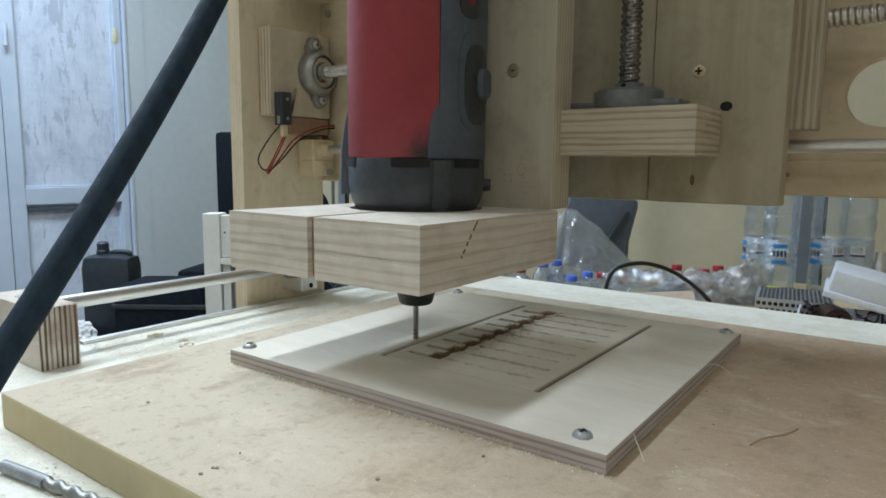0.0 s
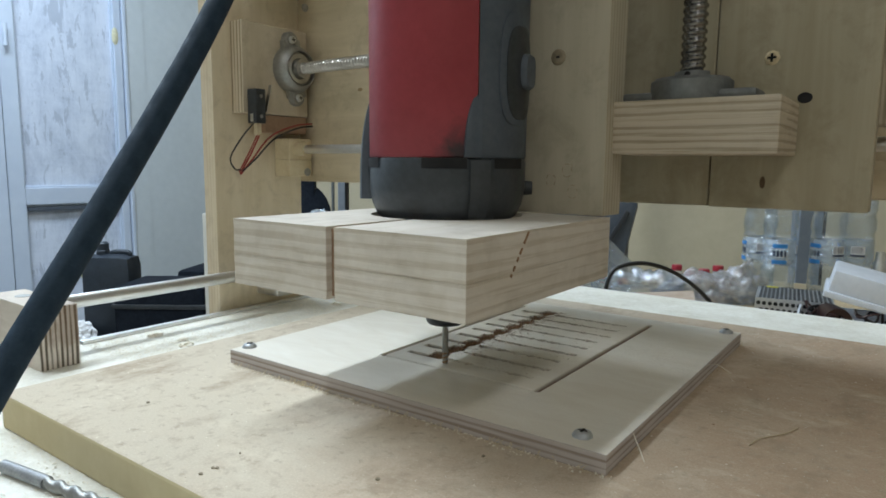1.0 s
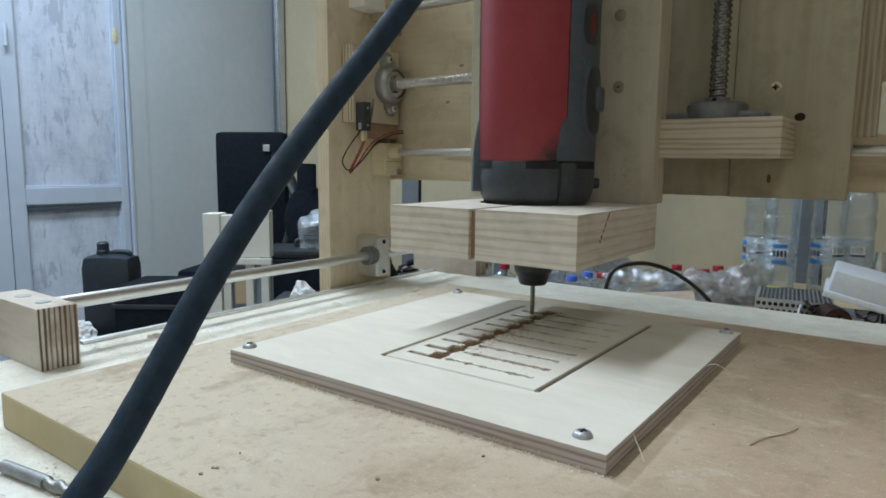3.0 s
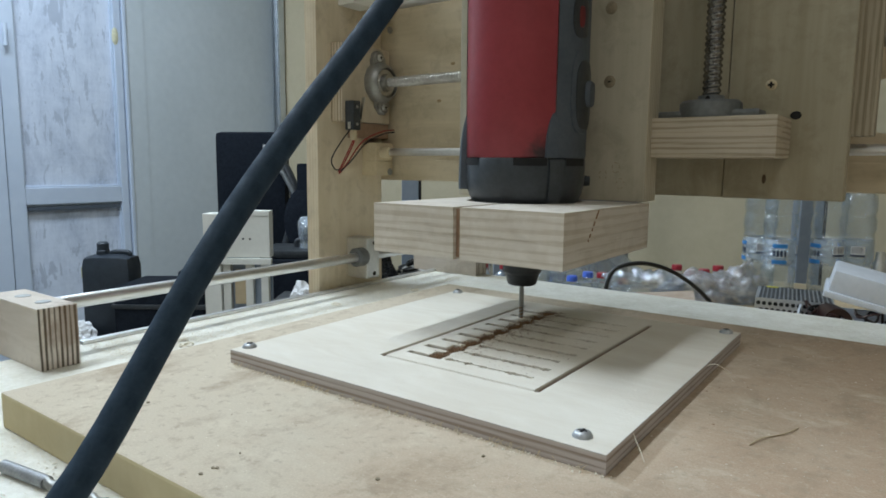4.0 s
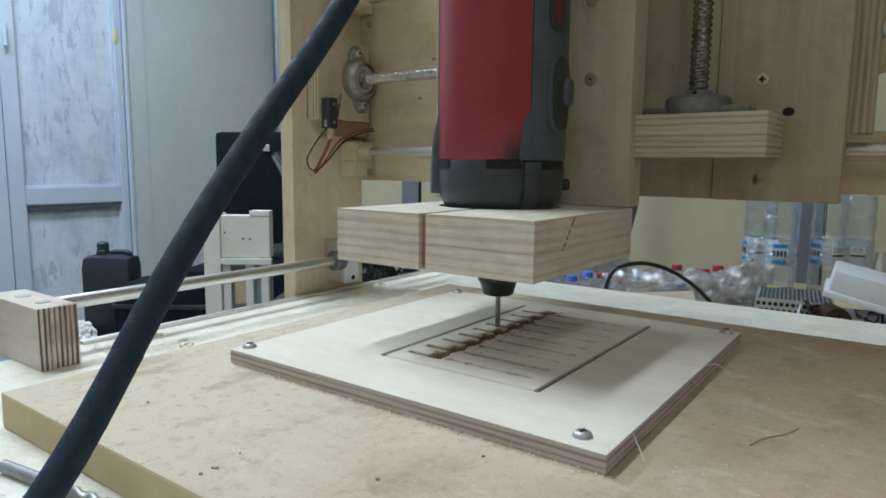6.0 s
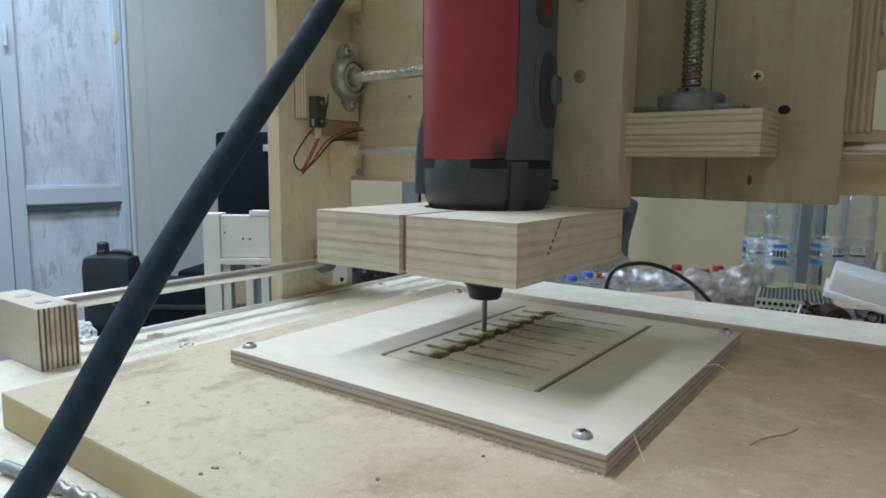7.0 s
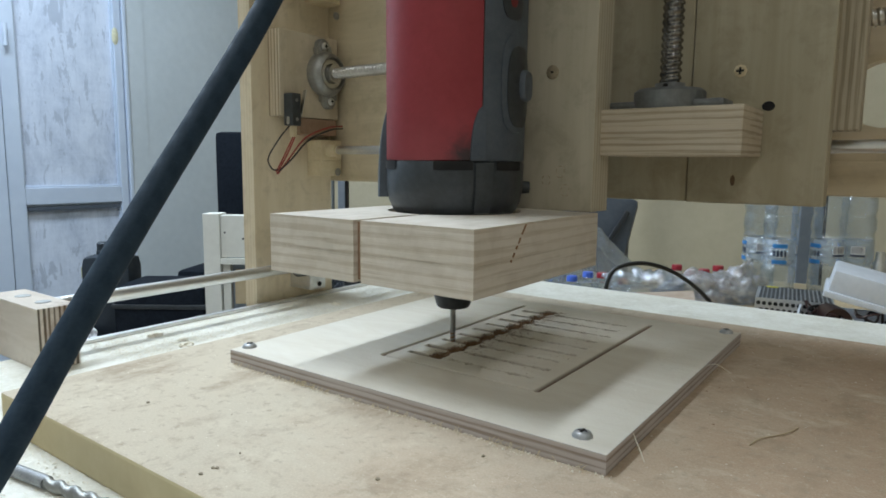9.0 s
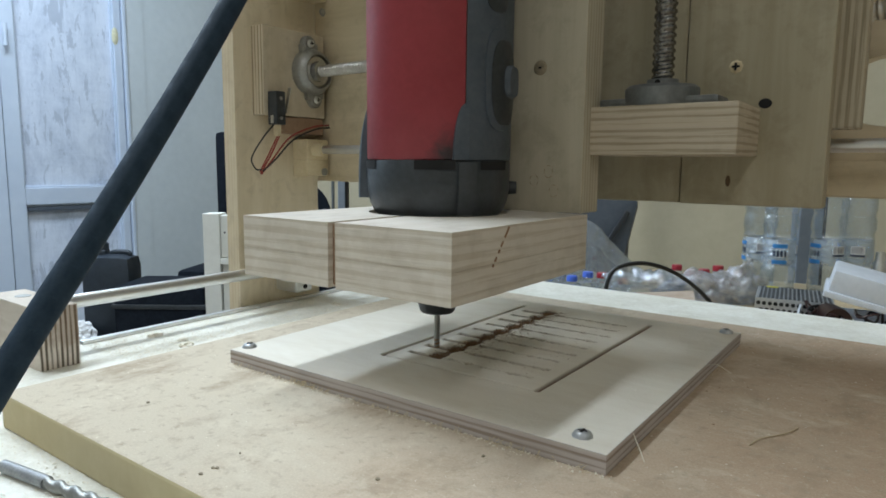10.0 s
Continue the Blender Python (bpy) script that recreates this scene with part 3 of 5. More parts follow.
# ---- gantry, moves along y; origin at the cutter's y ----
def thread(bm, a, b, r, pitch, depth, seg=14, starts=1, steps=7):
    """A bar from a to b with a helical thread cut into it."""
    a, b = Vector(a), Vector(b)
    long = (b - a).length
    n = max(2, int(long / pitch * steps))
    m = Matrix.Translation(a) @ (b - a).to_track_quat("Z", "Y").to_matrix().to_4x4()
    ring = []
    for i in range(n + 1):
        z = long * i / n
        row = []
        for k in range(seg):
            th = 2 * math.pi * k / seg
            ph = (z / pitch - k / seg * starts) % 1.0
            rr = r - depth * (0.5 + 0.5 * math.tanh(3.5 * math.cos(2 * math.pi * ph)))
            row.append(bm.verts.new(m @ Vector((rr * math.cos(th), rr * math.sin(th), z))))
        ring.append(row)
    for p, q in zip(ring, ring[1:]):
        for k in range(seg):
            bm.faces.new((p[k], p[(k + 1) % seg], q[(k + 1) % seg], q[k]))
    bm.faces.new(ring[0][::-1]), bm.faces.new(ring[-1])
    return bm


def flange_bearing(parent, m):
    """Two-lug pillow bearing; its bore is along local z."""
    bm = B()
    lathe(bm, [(0.0, 0), (0.0185, 0), (0.0185, 0.006), (0.0165, 0.010), (0.0135, 0.012), (0.0130, 0.009), (0.008, 0.009)], 28)
    for s in (1, -1):
        lathe(bm, [(0.0, 0.0055), (0.0055, 0.0055), (0.0065, 0.004), (0.0065, 0)], 16, m=Matrix.Translation((0, 0.0225 * s, 0)))
        box(bm, -0.0085, 0.0085, 0.008 * s, 0.0225 * s, 0, 0.005, 0.001)
    bmesh.ops.transform(bm, matrix=m, verts=bm.verts)
    f = part("flange_bearing", bm, M_CAST, parent, "grey cast two-lug flange bearing", True)
    bm = lathe(B(), [(0.0085, 0.003), (0.0085, 0.0105), (0.0115, 0.0105), (0.0115, 0.003)], 24, m=m)
    lathe(bm, [(0.0045, 0.004), (0.0045, 0.015), (0.0075, 0.015), (0.0075, 0.004)], 20, m=m)
    part("inner_ring", bm, M_SCREW, f, smooth=True)
    for s in (1, -1):
        part("screw", lathe(B(), [(0.0, 0.0075), (0.0025, 0.0073), (0.0032, 0.0055)], 14, m=m @ Matrix.Translation((0, 0.0225 * s, 0))), M_ALU, f, smooth=True)
        part("cross_slot", box(box(B(), -0.0016, 0.0016, -0.0004, 0.0004, 0.0070, 0.0078, 0, m @ Matrix.Translation((0, 0.0225 * s, 0))), -0.0004, 0.0004, -0.0016, 0.0016, 0.0071, 0.0079, 0, m @ Matrix.Translation((0, 0.0225 * s, 0))), M_VOID, f)
    return f


def gantry():
    g = thing("gantry", "plywood gantry with lead screw and steel rails", "machine gantry")
    # Plates run on unseen above the view, tall enough to block lamp light.
    top = 0.46
    part("side_plate", box(B(), -0.4445, -0.430, 0.0562, 0.141, -0.06, top, 0.0008), M_SIDE, g, "tall plywood side plate")
    part("back_panel", slab_hole(B(), -0.4445, 0.06, 0.085, top, 0.141, 0.156, -0.0175, 0.1395, 0.0178), M_PANEL, g, "plywood back panel with a round hole")
    part("lower_batten", box(B(), -0.36, 0.06, 0.137, 0.141, 0.0855, 0.104, 0.0006), M_PANEL, g)
    part("bearing_block", box(B(), -0.430, -0.4160, 0.073, 0.137, 0.138, 0.206, 0.0008), M_FLBLOCK, g, "layered plywood bearing block")
    flange_bearing(g, pose(-0.4160, 0.1200, 0.1748, 0, 90, 0) @ pose(0, 0, 0, 0, 0, 90) @ pose(0, 0, 0, 0, 0, 8))
    part("lead_screw", thread(B(), (-0.4150, 0.120, 0.1748), (0.06, 0.120, 0.1748), 0.0048, 0.0030, 0.0007), M_SCREW, g, "bright threaded lead screw", True)
    for z in (0.1115, 0.2425):
        part("guide_rail", rod(B(), (-0.430, 0.122, z), (0.06, 0.122, z), 0.0035, seg=24), M_STEEL, g, "polished steel rail", True)
        h = part("rail_holder", box(B(), -0.430, -0.412, 0.113, 0.137, z - 0.0085, z + 0.0085, 0.001), M_PALE, g, "pale wooden rail holder")
        part("clamp_collar", rod(B(), (-0.412, 0.122, z), (-0.401, 0.122, z), 0.0055), M_PALE, h, smooth=True)
        part("screw", rod(B(), (-0.41, 0.130, z - 0.0185), (-0.4092, 0.130, z - 0.0185), 0.0032), M_CAST, h, smooth=True)
        if z < 0.2:
            part("foot", box(B(), -0.430, -0.4120, 0.113, 0.137, z - 0.022, z - 0.0085, 0.001), M_PALE, h)
    bb = part("bearing_housing", box(B(), -0.430, -0.4040, 0.0915, 0.1085, -0.0055, 0.0325, 0.0015), M_ALU, g, "aluminium linear bearing housing")
    part("bearing_sleeve", lathe(B(), [(0.0045, 0), (0.0084, 0), (0.0087, 0.002), (0.0087, 0.010), (0.0045, 0.010)], 26, m=pose(-0.41, 0.0925, 0.0152, 90, 0, 0)), M_GREY_METAL, bb, smooth=True)
    for z in (-0.001, 0.0275):
        part("bolt", rod(B(), (-0.4041, 0.1010, z), (-0.4034, 0.1010, z), 0.0020), M_VOID, bb, smooth=True)
    sw = part("limit_switch", box(B(), -0.4160, -0.4055, 0.0765, 0.0855, 0.130, 0.1555, 0.0008), M_BLACKP, g, "black plastic limit switch")
    part("lever", box(B(), -0.4092, -0.4060, 0.0855, 0.0863, 0.139, 0.160, 0.0003, Matrix.Translation((0, 0.0865, 0.139)) @ pose(0, 0, 0, -14, 0, 0) @ Matrix.Translation((0, -0.0855, -0.139))), M_SCREW, sw)
    part("terminal", box(B(), -0.4125, -0.4080, 0.079, 0.083, 0.121, 0.130, 0.0004), M_PALE, sw)
    part("terminal", box(B(), -0.4120, -0.4090, 0.0757, 0.0767, 0.131, 0.137, 0.0004), M_SCREW, sw)
    for z in (0.135, 0.150):
        part("bolt", rod(B(), (-0.4056, 0.081, z), (-0.4050, 0.081, z), 0.0014, seg=10), M_CAST, sw)
    part("wire", sweep(B(), [(-0.4125, 0.0790, 0.130), (-0.4150, 0.0700, 0.119), (-0.4185, 0.0620, 0.104), (-0.4165, 0.0640, 0.0955), (-0.4145, 0.0680, 0.0950)], 0.0006, 8), M_WIRE_B, g, "thin black switch wire", True)
    part("wire", sweep(B(), [(-0.4090, 0.0820, 0.122), (-0.4125, 0.0760, 0.107), (-0.4155, 0.0680, 0.0915), (-0.4120, 0.0760, 0.102), (-0.4100, 0.0930, 0.1205), (-0.4090, 0.1170, 0.1300), (-0.4100, 0.1360, 0.1325)], 0.0007, 8), M_WIRE_R, g, "red switch wire", True)
    part("wire", sweep(B(), [(-0.4095, 0.0805, 0.122), (-0.4130, 0.0735, 0.106), (-0.4158, 0.0672, 0.0930)], 0.0006, 8), M_WIRE_R, g, "red switch wire", True)
    part("wire", sweep(B(), [(-0.4145, 0.0690, 0.0935), (-0.4105, 0.0790, 0.1035), (-0.4090, 0.0960, 0.1190), (-0.4085, 0.1190, 0.1280), (-0.4095, 0.1360, 0.1305)], 0.0007, 8), M_WIRE_B, g, "thin black switch wire", True)
    part("wire_clip", box(B(), -0.430, -0.417, 0.094, 0.136, 0.124, 0.1375, 0.0006), M_BROWN, g)
    for x, z in ((-0.345, 0.190), (-0.27, 0.205), (-0.29, 0.190), (-0.36, 0.158), (-0.06, 0.0965), (-0.20, 0.098)):
        part("knot", lathe(B(), [(0.0, 0.00015), (0.0012, 0.00014), (0.0020, 0.0)], 14, squash=(1.3, 0.7), m=pose(x, 0.1410 if z > 0.104 else 0.1370, z, 90, 0, 0)), M_KNOT, g, "dark wood knot", True)
    part("top_bracket", box(B(), -0.430, -0.410, 0.083, 0.111, 0.2395, 0.256, 0.001), M_WHITEP, g)
    return g


# ---- carriage, moves along x with the gantry; origin at the cutter ----
def carriage():
    c = thing("carriage", "plywood cross carriage with vertical lead screw", "machine carriage")
    # Unseen extra height, added to shade the board on the right.
    top = 0.46
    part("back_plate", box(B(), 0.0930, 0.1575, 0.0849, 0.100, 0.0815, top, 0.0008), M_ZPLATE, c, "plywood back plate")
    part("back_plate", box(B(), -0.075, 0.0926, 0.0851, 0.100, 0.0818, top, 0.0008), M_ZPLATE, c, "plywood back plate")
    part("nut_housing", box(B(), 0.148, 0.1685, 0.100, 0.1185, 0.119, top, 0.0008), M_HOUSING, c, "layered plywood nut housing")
    part("nut_block", box(B(), 0.0589, 0.1286, 0.0398, 0.0849, 0.1055, 0.1284, 0.0008), M_NUTBLOCK, c, "layered plywood nut block")
    f = B()
    lathe(f, [(0.0, 0.1285), (0.0170, 0.1285), (0.0172, 0.1300), (0.0172, 0.1370), (0.0155, 0.1385), (0.0075, 0.1385), (0.0072, 0.1415), (0.0045, 0.1418)], 32, m=Matrix.Translation((0.0892, 0.060, 0)))
    box(f, 0.0607, 0.1177, 0.050, 0.070, 0.1285, 0.1328, 0.002)
    n = part("flange_nut", f, M_GREY_METAL, c, "grey cast flange nut", True)
    part("set_screw", rod(B(), (0.0892, 0.0531, 0.1398), (0.0892, 0.0522, 0.1398), 0.0013, seg=10), M_VOID, n)
    part("lead_screw", thread(B(), (0.0892, 0.060, 0.1405), (0.0892, 0.060, top), 0.0053, 0.0036, 0.0008, 18), M_OILED, c, "oily vertical lead screw", True)
    s = part("screw_washer", lathe(B(), [(0.0, 0.0009), (0.0022, 0.0009), (0.0032, 0.0004), (0.0033, 0.0)], 8, m=pose(0.1164, 0.0849, 0.1487, 90, 0, 0)), M_PALE, c, "pale screw head with cross slot")
    part("cross_slot", box(box(B(), 0.1146, 0.1182, 0.0836, 0.0842, 0.1482, 0.1492), 0.1159, 0.1169, 0.08355, 0.0842, 0.1469, 0.1505), M_VOID, s)
    # Flat disc; the hole's inner shade is its colour.
    part("bore", lathe(B(), [(0.0, 0.0002), (0.0028, 0.0002), (0.0030, 0.0)], 16, squash=(1.0, 0.8), m=pose(0.1305, 0.0848, 0.1306, 90, 0, 0)), M_VOID, c, "flat disc coloured as the shade in an empty screw hole")
    for x, z in ((0.116, 0.0935), (0.14, 0.26)):
        part("knot", lathe(B(), [(0.0, 0.0002), (0.0006, 0.0002), (0.0010, 0.0)], 12, squash=(1.2, 2.8), m=pose(x, 0.0849, z, 90, 0, 0)), M_DARK_KNOT, c, "dark wood knot", True)
    return c


# ---- tool mount and rotary tool, move in x, y and z ----
def tool_mount():
    t = thing("tool_mount", "plywood slide with a two-layer split clamp", "tool mount")
    x0, x1, y0, y1, z0, z1 = -0.0498, 0.0644, -0.0790, 0.0345, 0.0516, 0.0782
    zm = 0.0640

    def ring_half(xa, xb, za, zb, left):
        """Clamp half: straight sides with the tool's bore cut away."""
        r, bm, n = 0.0345, B(), 18
        arc = [(r * math.cos(a), r * math.sin(a)) for a in (radians(-84 - 186 * i / n) if left else radians(-78 + 168 * i / n) for i in range(n + 1))]
        xi = xb if left else xa
        out = [(xi, y0), (xa if left else xb, y0), (xa if left else xb, y1), (0.0, y1)]
        loop = out + arc[::-1]
        lo, hi = [bm.verts.new((x, y, za)) for x, y in loop], [bm.verts.new((x, y, zb)) for x, y in loop]
        k = len(loop)
        bm.faces.new(lo[::-1]), bm.faces.new(hi)
        for i in range(k):
            bm.faces.new((lo[i], lo[(i + 1) % k], hi[(i + 1) % k], hi[i]))
        return bm
    for za, zb in ((z0, zm - 0.00007), (zm + 0.00007, z1)):
        part("clamp_half", ring_half(x0, 0.0036, za, zb, True), M_CLAMP, t, "thick plywood clamp half")
        part("clamp_half", ring_half(0.0077, x1, za, zb, False), M_CLAMP, t, "thick plywood clamp half")
    part("slot_core", box(B(), 0.0032, 0.0081, -0.0762, -0.030, z0 + 0.001, z1 - 0.001), M_BROWN, t)
    for a, c in ((0.02, 0.22), (0.30, 0.40), (0.46, 0.52), (0.60, 0.68), (0.74, 0.78)):
        ends = [(x1 + 0.00005, -0.0400 - 0.0155 * k, 0.0778 - 0.0190 * k) for k in (a, (a + c) / 2, c)]
        part("pencil_mark", sweep(B(), ends, 0.00048, 6, 2), M_CHIP, t, "dark pencil dash")
    part("slide_plate", box(B(), -0.070, 0.0620, 0.0322, 0.052, z1 + 0.0003, 0.46, 0.0008), M_SLIDE, t, "plywood slide plate")
    s = part("plug_screw", lathe(B(), [(0.0, 0.0005), (0.0018, 0.0005), (0.0032, 0.0003), (0.0036, 0.0)], 20, m=pose(0.0379, 0.0321, 0.1491, 90, 0, 0)), M_SCREWPLUG, t, "dull countersunk screw", True)
    part("cross_slot", box(B(), 0.0371, 0.0387, 0.0314, 0.0321, 0.1487, 0.1495), M_VOID, s)
    part("plug_screw", lathe(B(), [(0.0, 0.0005), (0.0018, 0.0005), (0.0032, 0.0003), (0.0036, 0.0)], 20, m=pose(0.0372, 0.0321, 0.1914, 90, 0, 0)), M_SCREWPLUG, t, "dull countersunk screw", True)
    for x, z in ((0.044, 0.0985), (0.047, 0.089), (0.036, 0.094)):
        part("pencil_ring", lathe(B(), [(0.0021, 0.0), (0.0021, 0.0002), (0.0025, 0.0002), (0.0025, 0.0)], 16, squash=(1, 1.3), m=pose(x, 0.0322, z, 90, 0, 0)), M_NUTBLOCK, t, "faint pencil ring")
    return t


def rotary_tool():
    t = thing("rotary_tool", "red and grey electric rotary tool with a thin cutter", "power tool")
    R = 0.0350
    front = math.degrees(math.atan2(-0.264, 0.211))
    seam = front + 17.0
    top = 0.46
    part("red_shell", lathe(B(), [(R - 0.003, 0.1035), (R - 0.0004, 0.1035), (R, 0.1042), (R + 0.0002, 0.15), (R + 0.0008, top)], 40, seam - 112, seam), M_RED, t, "red plastic shell", True)
    part("grey_shell", lathe(B(), [(R - 0.003, 0.1035), (R - 0.0002, 0.1035), (R + 0.0002, 0.1045), (R + 0.0006, 0.15), (R + 0.0012, top)], 60, seam + 0.3, seam + 247.5), M_GREY, t, "dark grey rubber shell", True)
    # flared grey fins low on both seams
    for s, mid, out in ((-1, seam + 3, 0.0012), (1, seam - 117, 0.0046)):
        bm = B()
        rows = []
        for k in range(11):
            z, w = (0.1036 + 0.0026 * k if s < 0 else 0.0850 + 0.0046 * k), 12.0 * math.sqrt(max(0.0, 1 - (k / 10.0) ** 2.4)) + 0.5
            rows.append([bm.verts.new(((R + lift) * math.cos(radians(mid + s * w * q)), (R + lift) * math.sin(radians(mid + s * w * q)), z))
                         for q, lift in ((0.0, out * (1 - (k / 10) ** 3)), (0.35, out * (1 - (k / 10) ** 3)), (0.7, out * (1 - (k / 10) ** 3)), (0.92, out * 0.8 * (1 - (k / 10) ** 3)), (1.0, -0.001))])
        for p, q in zip(rows, rows[1:]):
            for i in range(4):
                bm.faces.new((p[i], p[i + 1], q[i + 1], q[i]))
        part("grip_fin", bm, M_GREY, t, smooth=True)
    col = lathe(B(), [(0.0, 0.0770), (0.0295, 0.0770), (0.0315, 0.0785), (0.0338, 0.0835), (0.0350, 0.090), (0.0352, 0.1025), (0.0346, 0.1034), (0.031, 0.1036)], 64)
    part("nose_collar", col, M_COLLAR, t, "black plastic nose collar", True)
    for a in (front - 88, front - 20, front + 30):
        part("vent", lathe(B(), [(R - 0.001, 0.0992), (R + 0.0006, 0.0992), (R + 0.0006, 0.1034), (R - 0.001, 0.1034)], 8, a, a + 30), M_VOID, t)
    part("rib", lathe(B(), [(R - 0.004, 0.0775), (R - 0.0015, 0.079), (R + 0.0016, 0.088), (R + 0.0018, 0.1025), (R - 0.001, 0.1035)], 6, seam - 5, seam + 9), M_COLLAR, t, smooth=True)
    a = radians(front + 86)
    part("knob", rod(B(), (math.cos(a) * 0.034, math.sin(a) * 0.034, 0.0905), (math.cos(a) * 0.0385, math.sin(a) * 0.0385, 0.0905), 0.0035, 0.003), M_BLACKP, t, smooth=True)

    def patch(a_mid, z_mid, half_a, half_z, out, seg=22):
        """Rounded raised pad on the curved wall."""
        bm = B()
        rings = []
        for k, lift in ((1.0, -0.0015), (0.97, out * 0.7), (0.85, out), (0.4, out)):
            rings.append([])
            for i in range(seg):
                th = 2 * math.pi * i / seg
                cx, cz = math.cos(th), math.sin(th)
                cx, cz = math.copysign(abs(cx) ** 0.6, cx), math.copysign(abs(cz) ** 0.75, cz)
                ang, rr = radians(a_mid + half_a * k * cx), R + 0.0005 + lift
                rings[-1].append(bm.verts.new((rr * math.cos(ang), rr * math.sin(ang), z_mid + half_z * k * cz)))
        for p, q in zip(rings, rings[1:]):
            for i in range(seg):
                bm.faces.new((p[i], p[(i + 1) % seg], q[(i + 1) % seg], q[i]))
        bm.faces.new(rings[-1])
        return bm
    part("switch_recess", patch(front + 50, 0.140, 18, 0.0235, 0.0008), M_GREY, t, "grey raised switch surround", True)
    s = part("switch_plate", patch(front + 54, 0.1385, 16.5, 0.0195, 0.0016), M_BLACKP, t, "black slide switch plate", True)
    part("switch_button", patch(front + 60, 0.1395, 9, 0.0075, 0.0040), M_GREY, s, smooth=True)
    b = part("badge", patch(front + 45, 0.1800, 13, 0.0115, 0.0008), M_BLACKP, t, "black badge with red mark", True)
    part("badge_mark", patch(front + 44, 0.1800, 4.5, 0.0060, 0.0011), plain("dark_red_print", (0.16, 0.014, 0.018), 0.45), b)
    part("spindle_nut", lathe(B(), [(0.0, 0.0272), (0.0080, 0.0272), (0.0089, 0.0282), (0.0104, 0.0340), (0.0117, 0.0356), (0.0119, 0.0410), (0.0100, 0.0415), (0.0105, 0.056), (0.0, 0.056)], 36), M_BLACKP, t, "black collet nut", True, 20)
    part("cutter", lathe(B(), [(0.0, 0.0045), (0.0014, 0.0048), (0.0013, 0.0120), (0.0013, 0.0130), (0.00142, 0.0135), (0.00142, 0.0280)], 16), M_CAST, t, "thin steel cutter", True)
    part("cutter_flute", thread(B(), (0, 0, 0.0047), (0, 0, 0.0130), 0.00145, 0.0021, 0.0005, 12), M_CHIP, t, "dusty cutter flutes", True)
    return t


# The cord lies on the base at its lower end and runs up towards the tool's back: points along it, placed to fit
# the camera's view, and how far each one shifts across that view with the upper and with the lower half.
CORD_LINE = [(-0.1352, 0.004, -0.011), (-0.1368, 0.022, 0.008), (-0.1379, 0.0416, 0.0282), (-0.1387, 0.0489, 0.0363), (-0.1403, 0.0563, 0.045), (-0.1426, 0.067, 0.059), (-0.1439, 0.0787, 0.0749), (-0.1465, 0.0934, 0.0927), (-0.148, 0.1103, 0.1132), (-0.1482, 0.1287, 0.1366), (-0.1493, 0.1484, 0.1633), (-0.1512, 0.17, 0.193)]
CORD_VIEW_SHIFT = [(0, 0.004), (0.0001, 0.008), (-0.0001, 0.0102), (0.0004, 0.011), (0.0023, 0.0104), (0.0064, 0.0084), (0.0108, 0.0061), (0.0154, 0.0045), (0.0206, 0.0034), (0.0282, 0.0017), (0.0419, -0.0032), (0.066, -0.014)]
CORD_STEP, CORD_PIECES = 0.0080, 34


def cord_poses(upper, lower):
    """The poses of the cord's pieces, end to end along the line shifted to fit the view."""
    # The camera's right axis; the cord is shifted along it.
    view_right = Vector((0.8078, 0.5894, 0.01))
    P = [Vector(p) + view_right * (a * upper + b * lower) for p, (a, b) in zip(CORD_LINE, CORD_VIEW_SHIFT)]
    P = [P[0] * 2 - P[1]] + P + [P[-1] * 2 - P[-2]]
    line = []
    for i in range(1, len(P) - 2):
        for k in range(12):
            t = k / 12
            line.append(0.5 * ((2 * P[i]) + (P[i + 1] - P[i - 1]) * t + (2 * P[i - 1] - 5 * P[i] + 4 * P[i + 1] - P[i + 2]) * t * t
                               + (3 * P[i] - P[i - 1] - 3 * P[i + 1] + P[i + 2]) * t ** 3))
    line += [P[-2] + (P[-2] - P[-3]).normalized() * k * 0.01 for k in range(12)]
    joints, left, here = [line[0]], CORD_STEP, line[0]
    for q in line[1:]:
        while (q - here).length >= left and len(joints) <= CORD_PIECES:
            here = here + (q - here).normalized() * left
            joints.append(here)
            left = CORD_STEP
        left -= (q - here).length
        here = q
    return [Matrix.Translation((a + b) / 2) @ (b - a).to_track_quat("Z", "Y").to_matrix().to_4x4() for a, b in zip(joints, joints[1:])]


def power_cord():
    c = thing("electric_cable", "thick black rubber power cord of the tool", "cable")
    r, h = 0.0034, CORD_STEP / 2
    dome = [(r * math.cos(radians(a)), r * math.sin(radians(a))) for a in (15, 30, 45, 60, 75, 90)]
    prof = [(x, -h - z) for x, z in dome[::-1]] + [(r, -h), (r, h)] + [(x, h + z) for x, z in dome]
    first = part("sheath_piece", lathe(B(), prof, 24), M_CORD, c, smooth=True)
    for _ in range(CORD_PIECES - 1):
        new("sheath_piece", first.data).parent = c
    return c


def dust_blower():
    """Rubber bulb with a tapered nozzle; the nozzle points along local +x."""
    d = thing("dust_blower", "blue rubber bulb blower with a white nozzle", "blower")
    part("bulb", lathe(B(), [(0.0, -0.100), (0.010, -0.098), (0.018, -0.088), (0.0225, -0.060), (0.0220, -0.032), (0.0185, -0.012), (0.0120, 0.000), (0.0085, 0.003)], 32, m=pose(0, 0, 0, 0, 90, 0)), M_BULB, d, smooth=True)
    part("nozzle", lathe(B(), [(0.0080, -0.004), (0.0076, 0.004), (0.0066, 0.022), (0.0048, 0.060), (0.0044, 0.065), (0.0030, 0.067), (0.001, 0.067)], 24, m=pose(0, 0, 0, 0, 90, 0)), M_WPLASTIC, d, "white plastic nozzle", smooth=True)
    return d


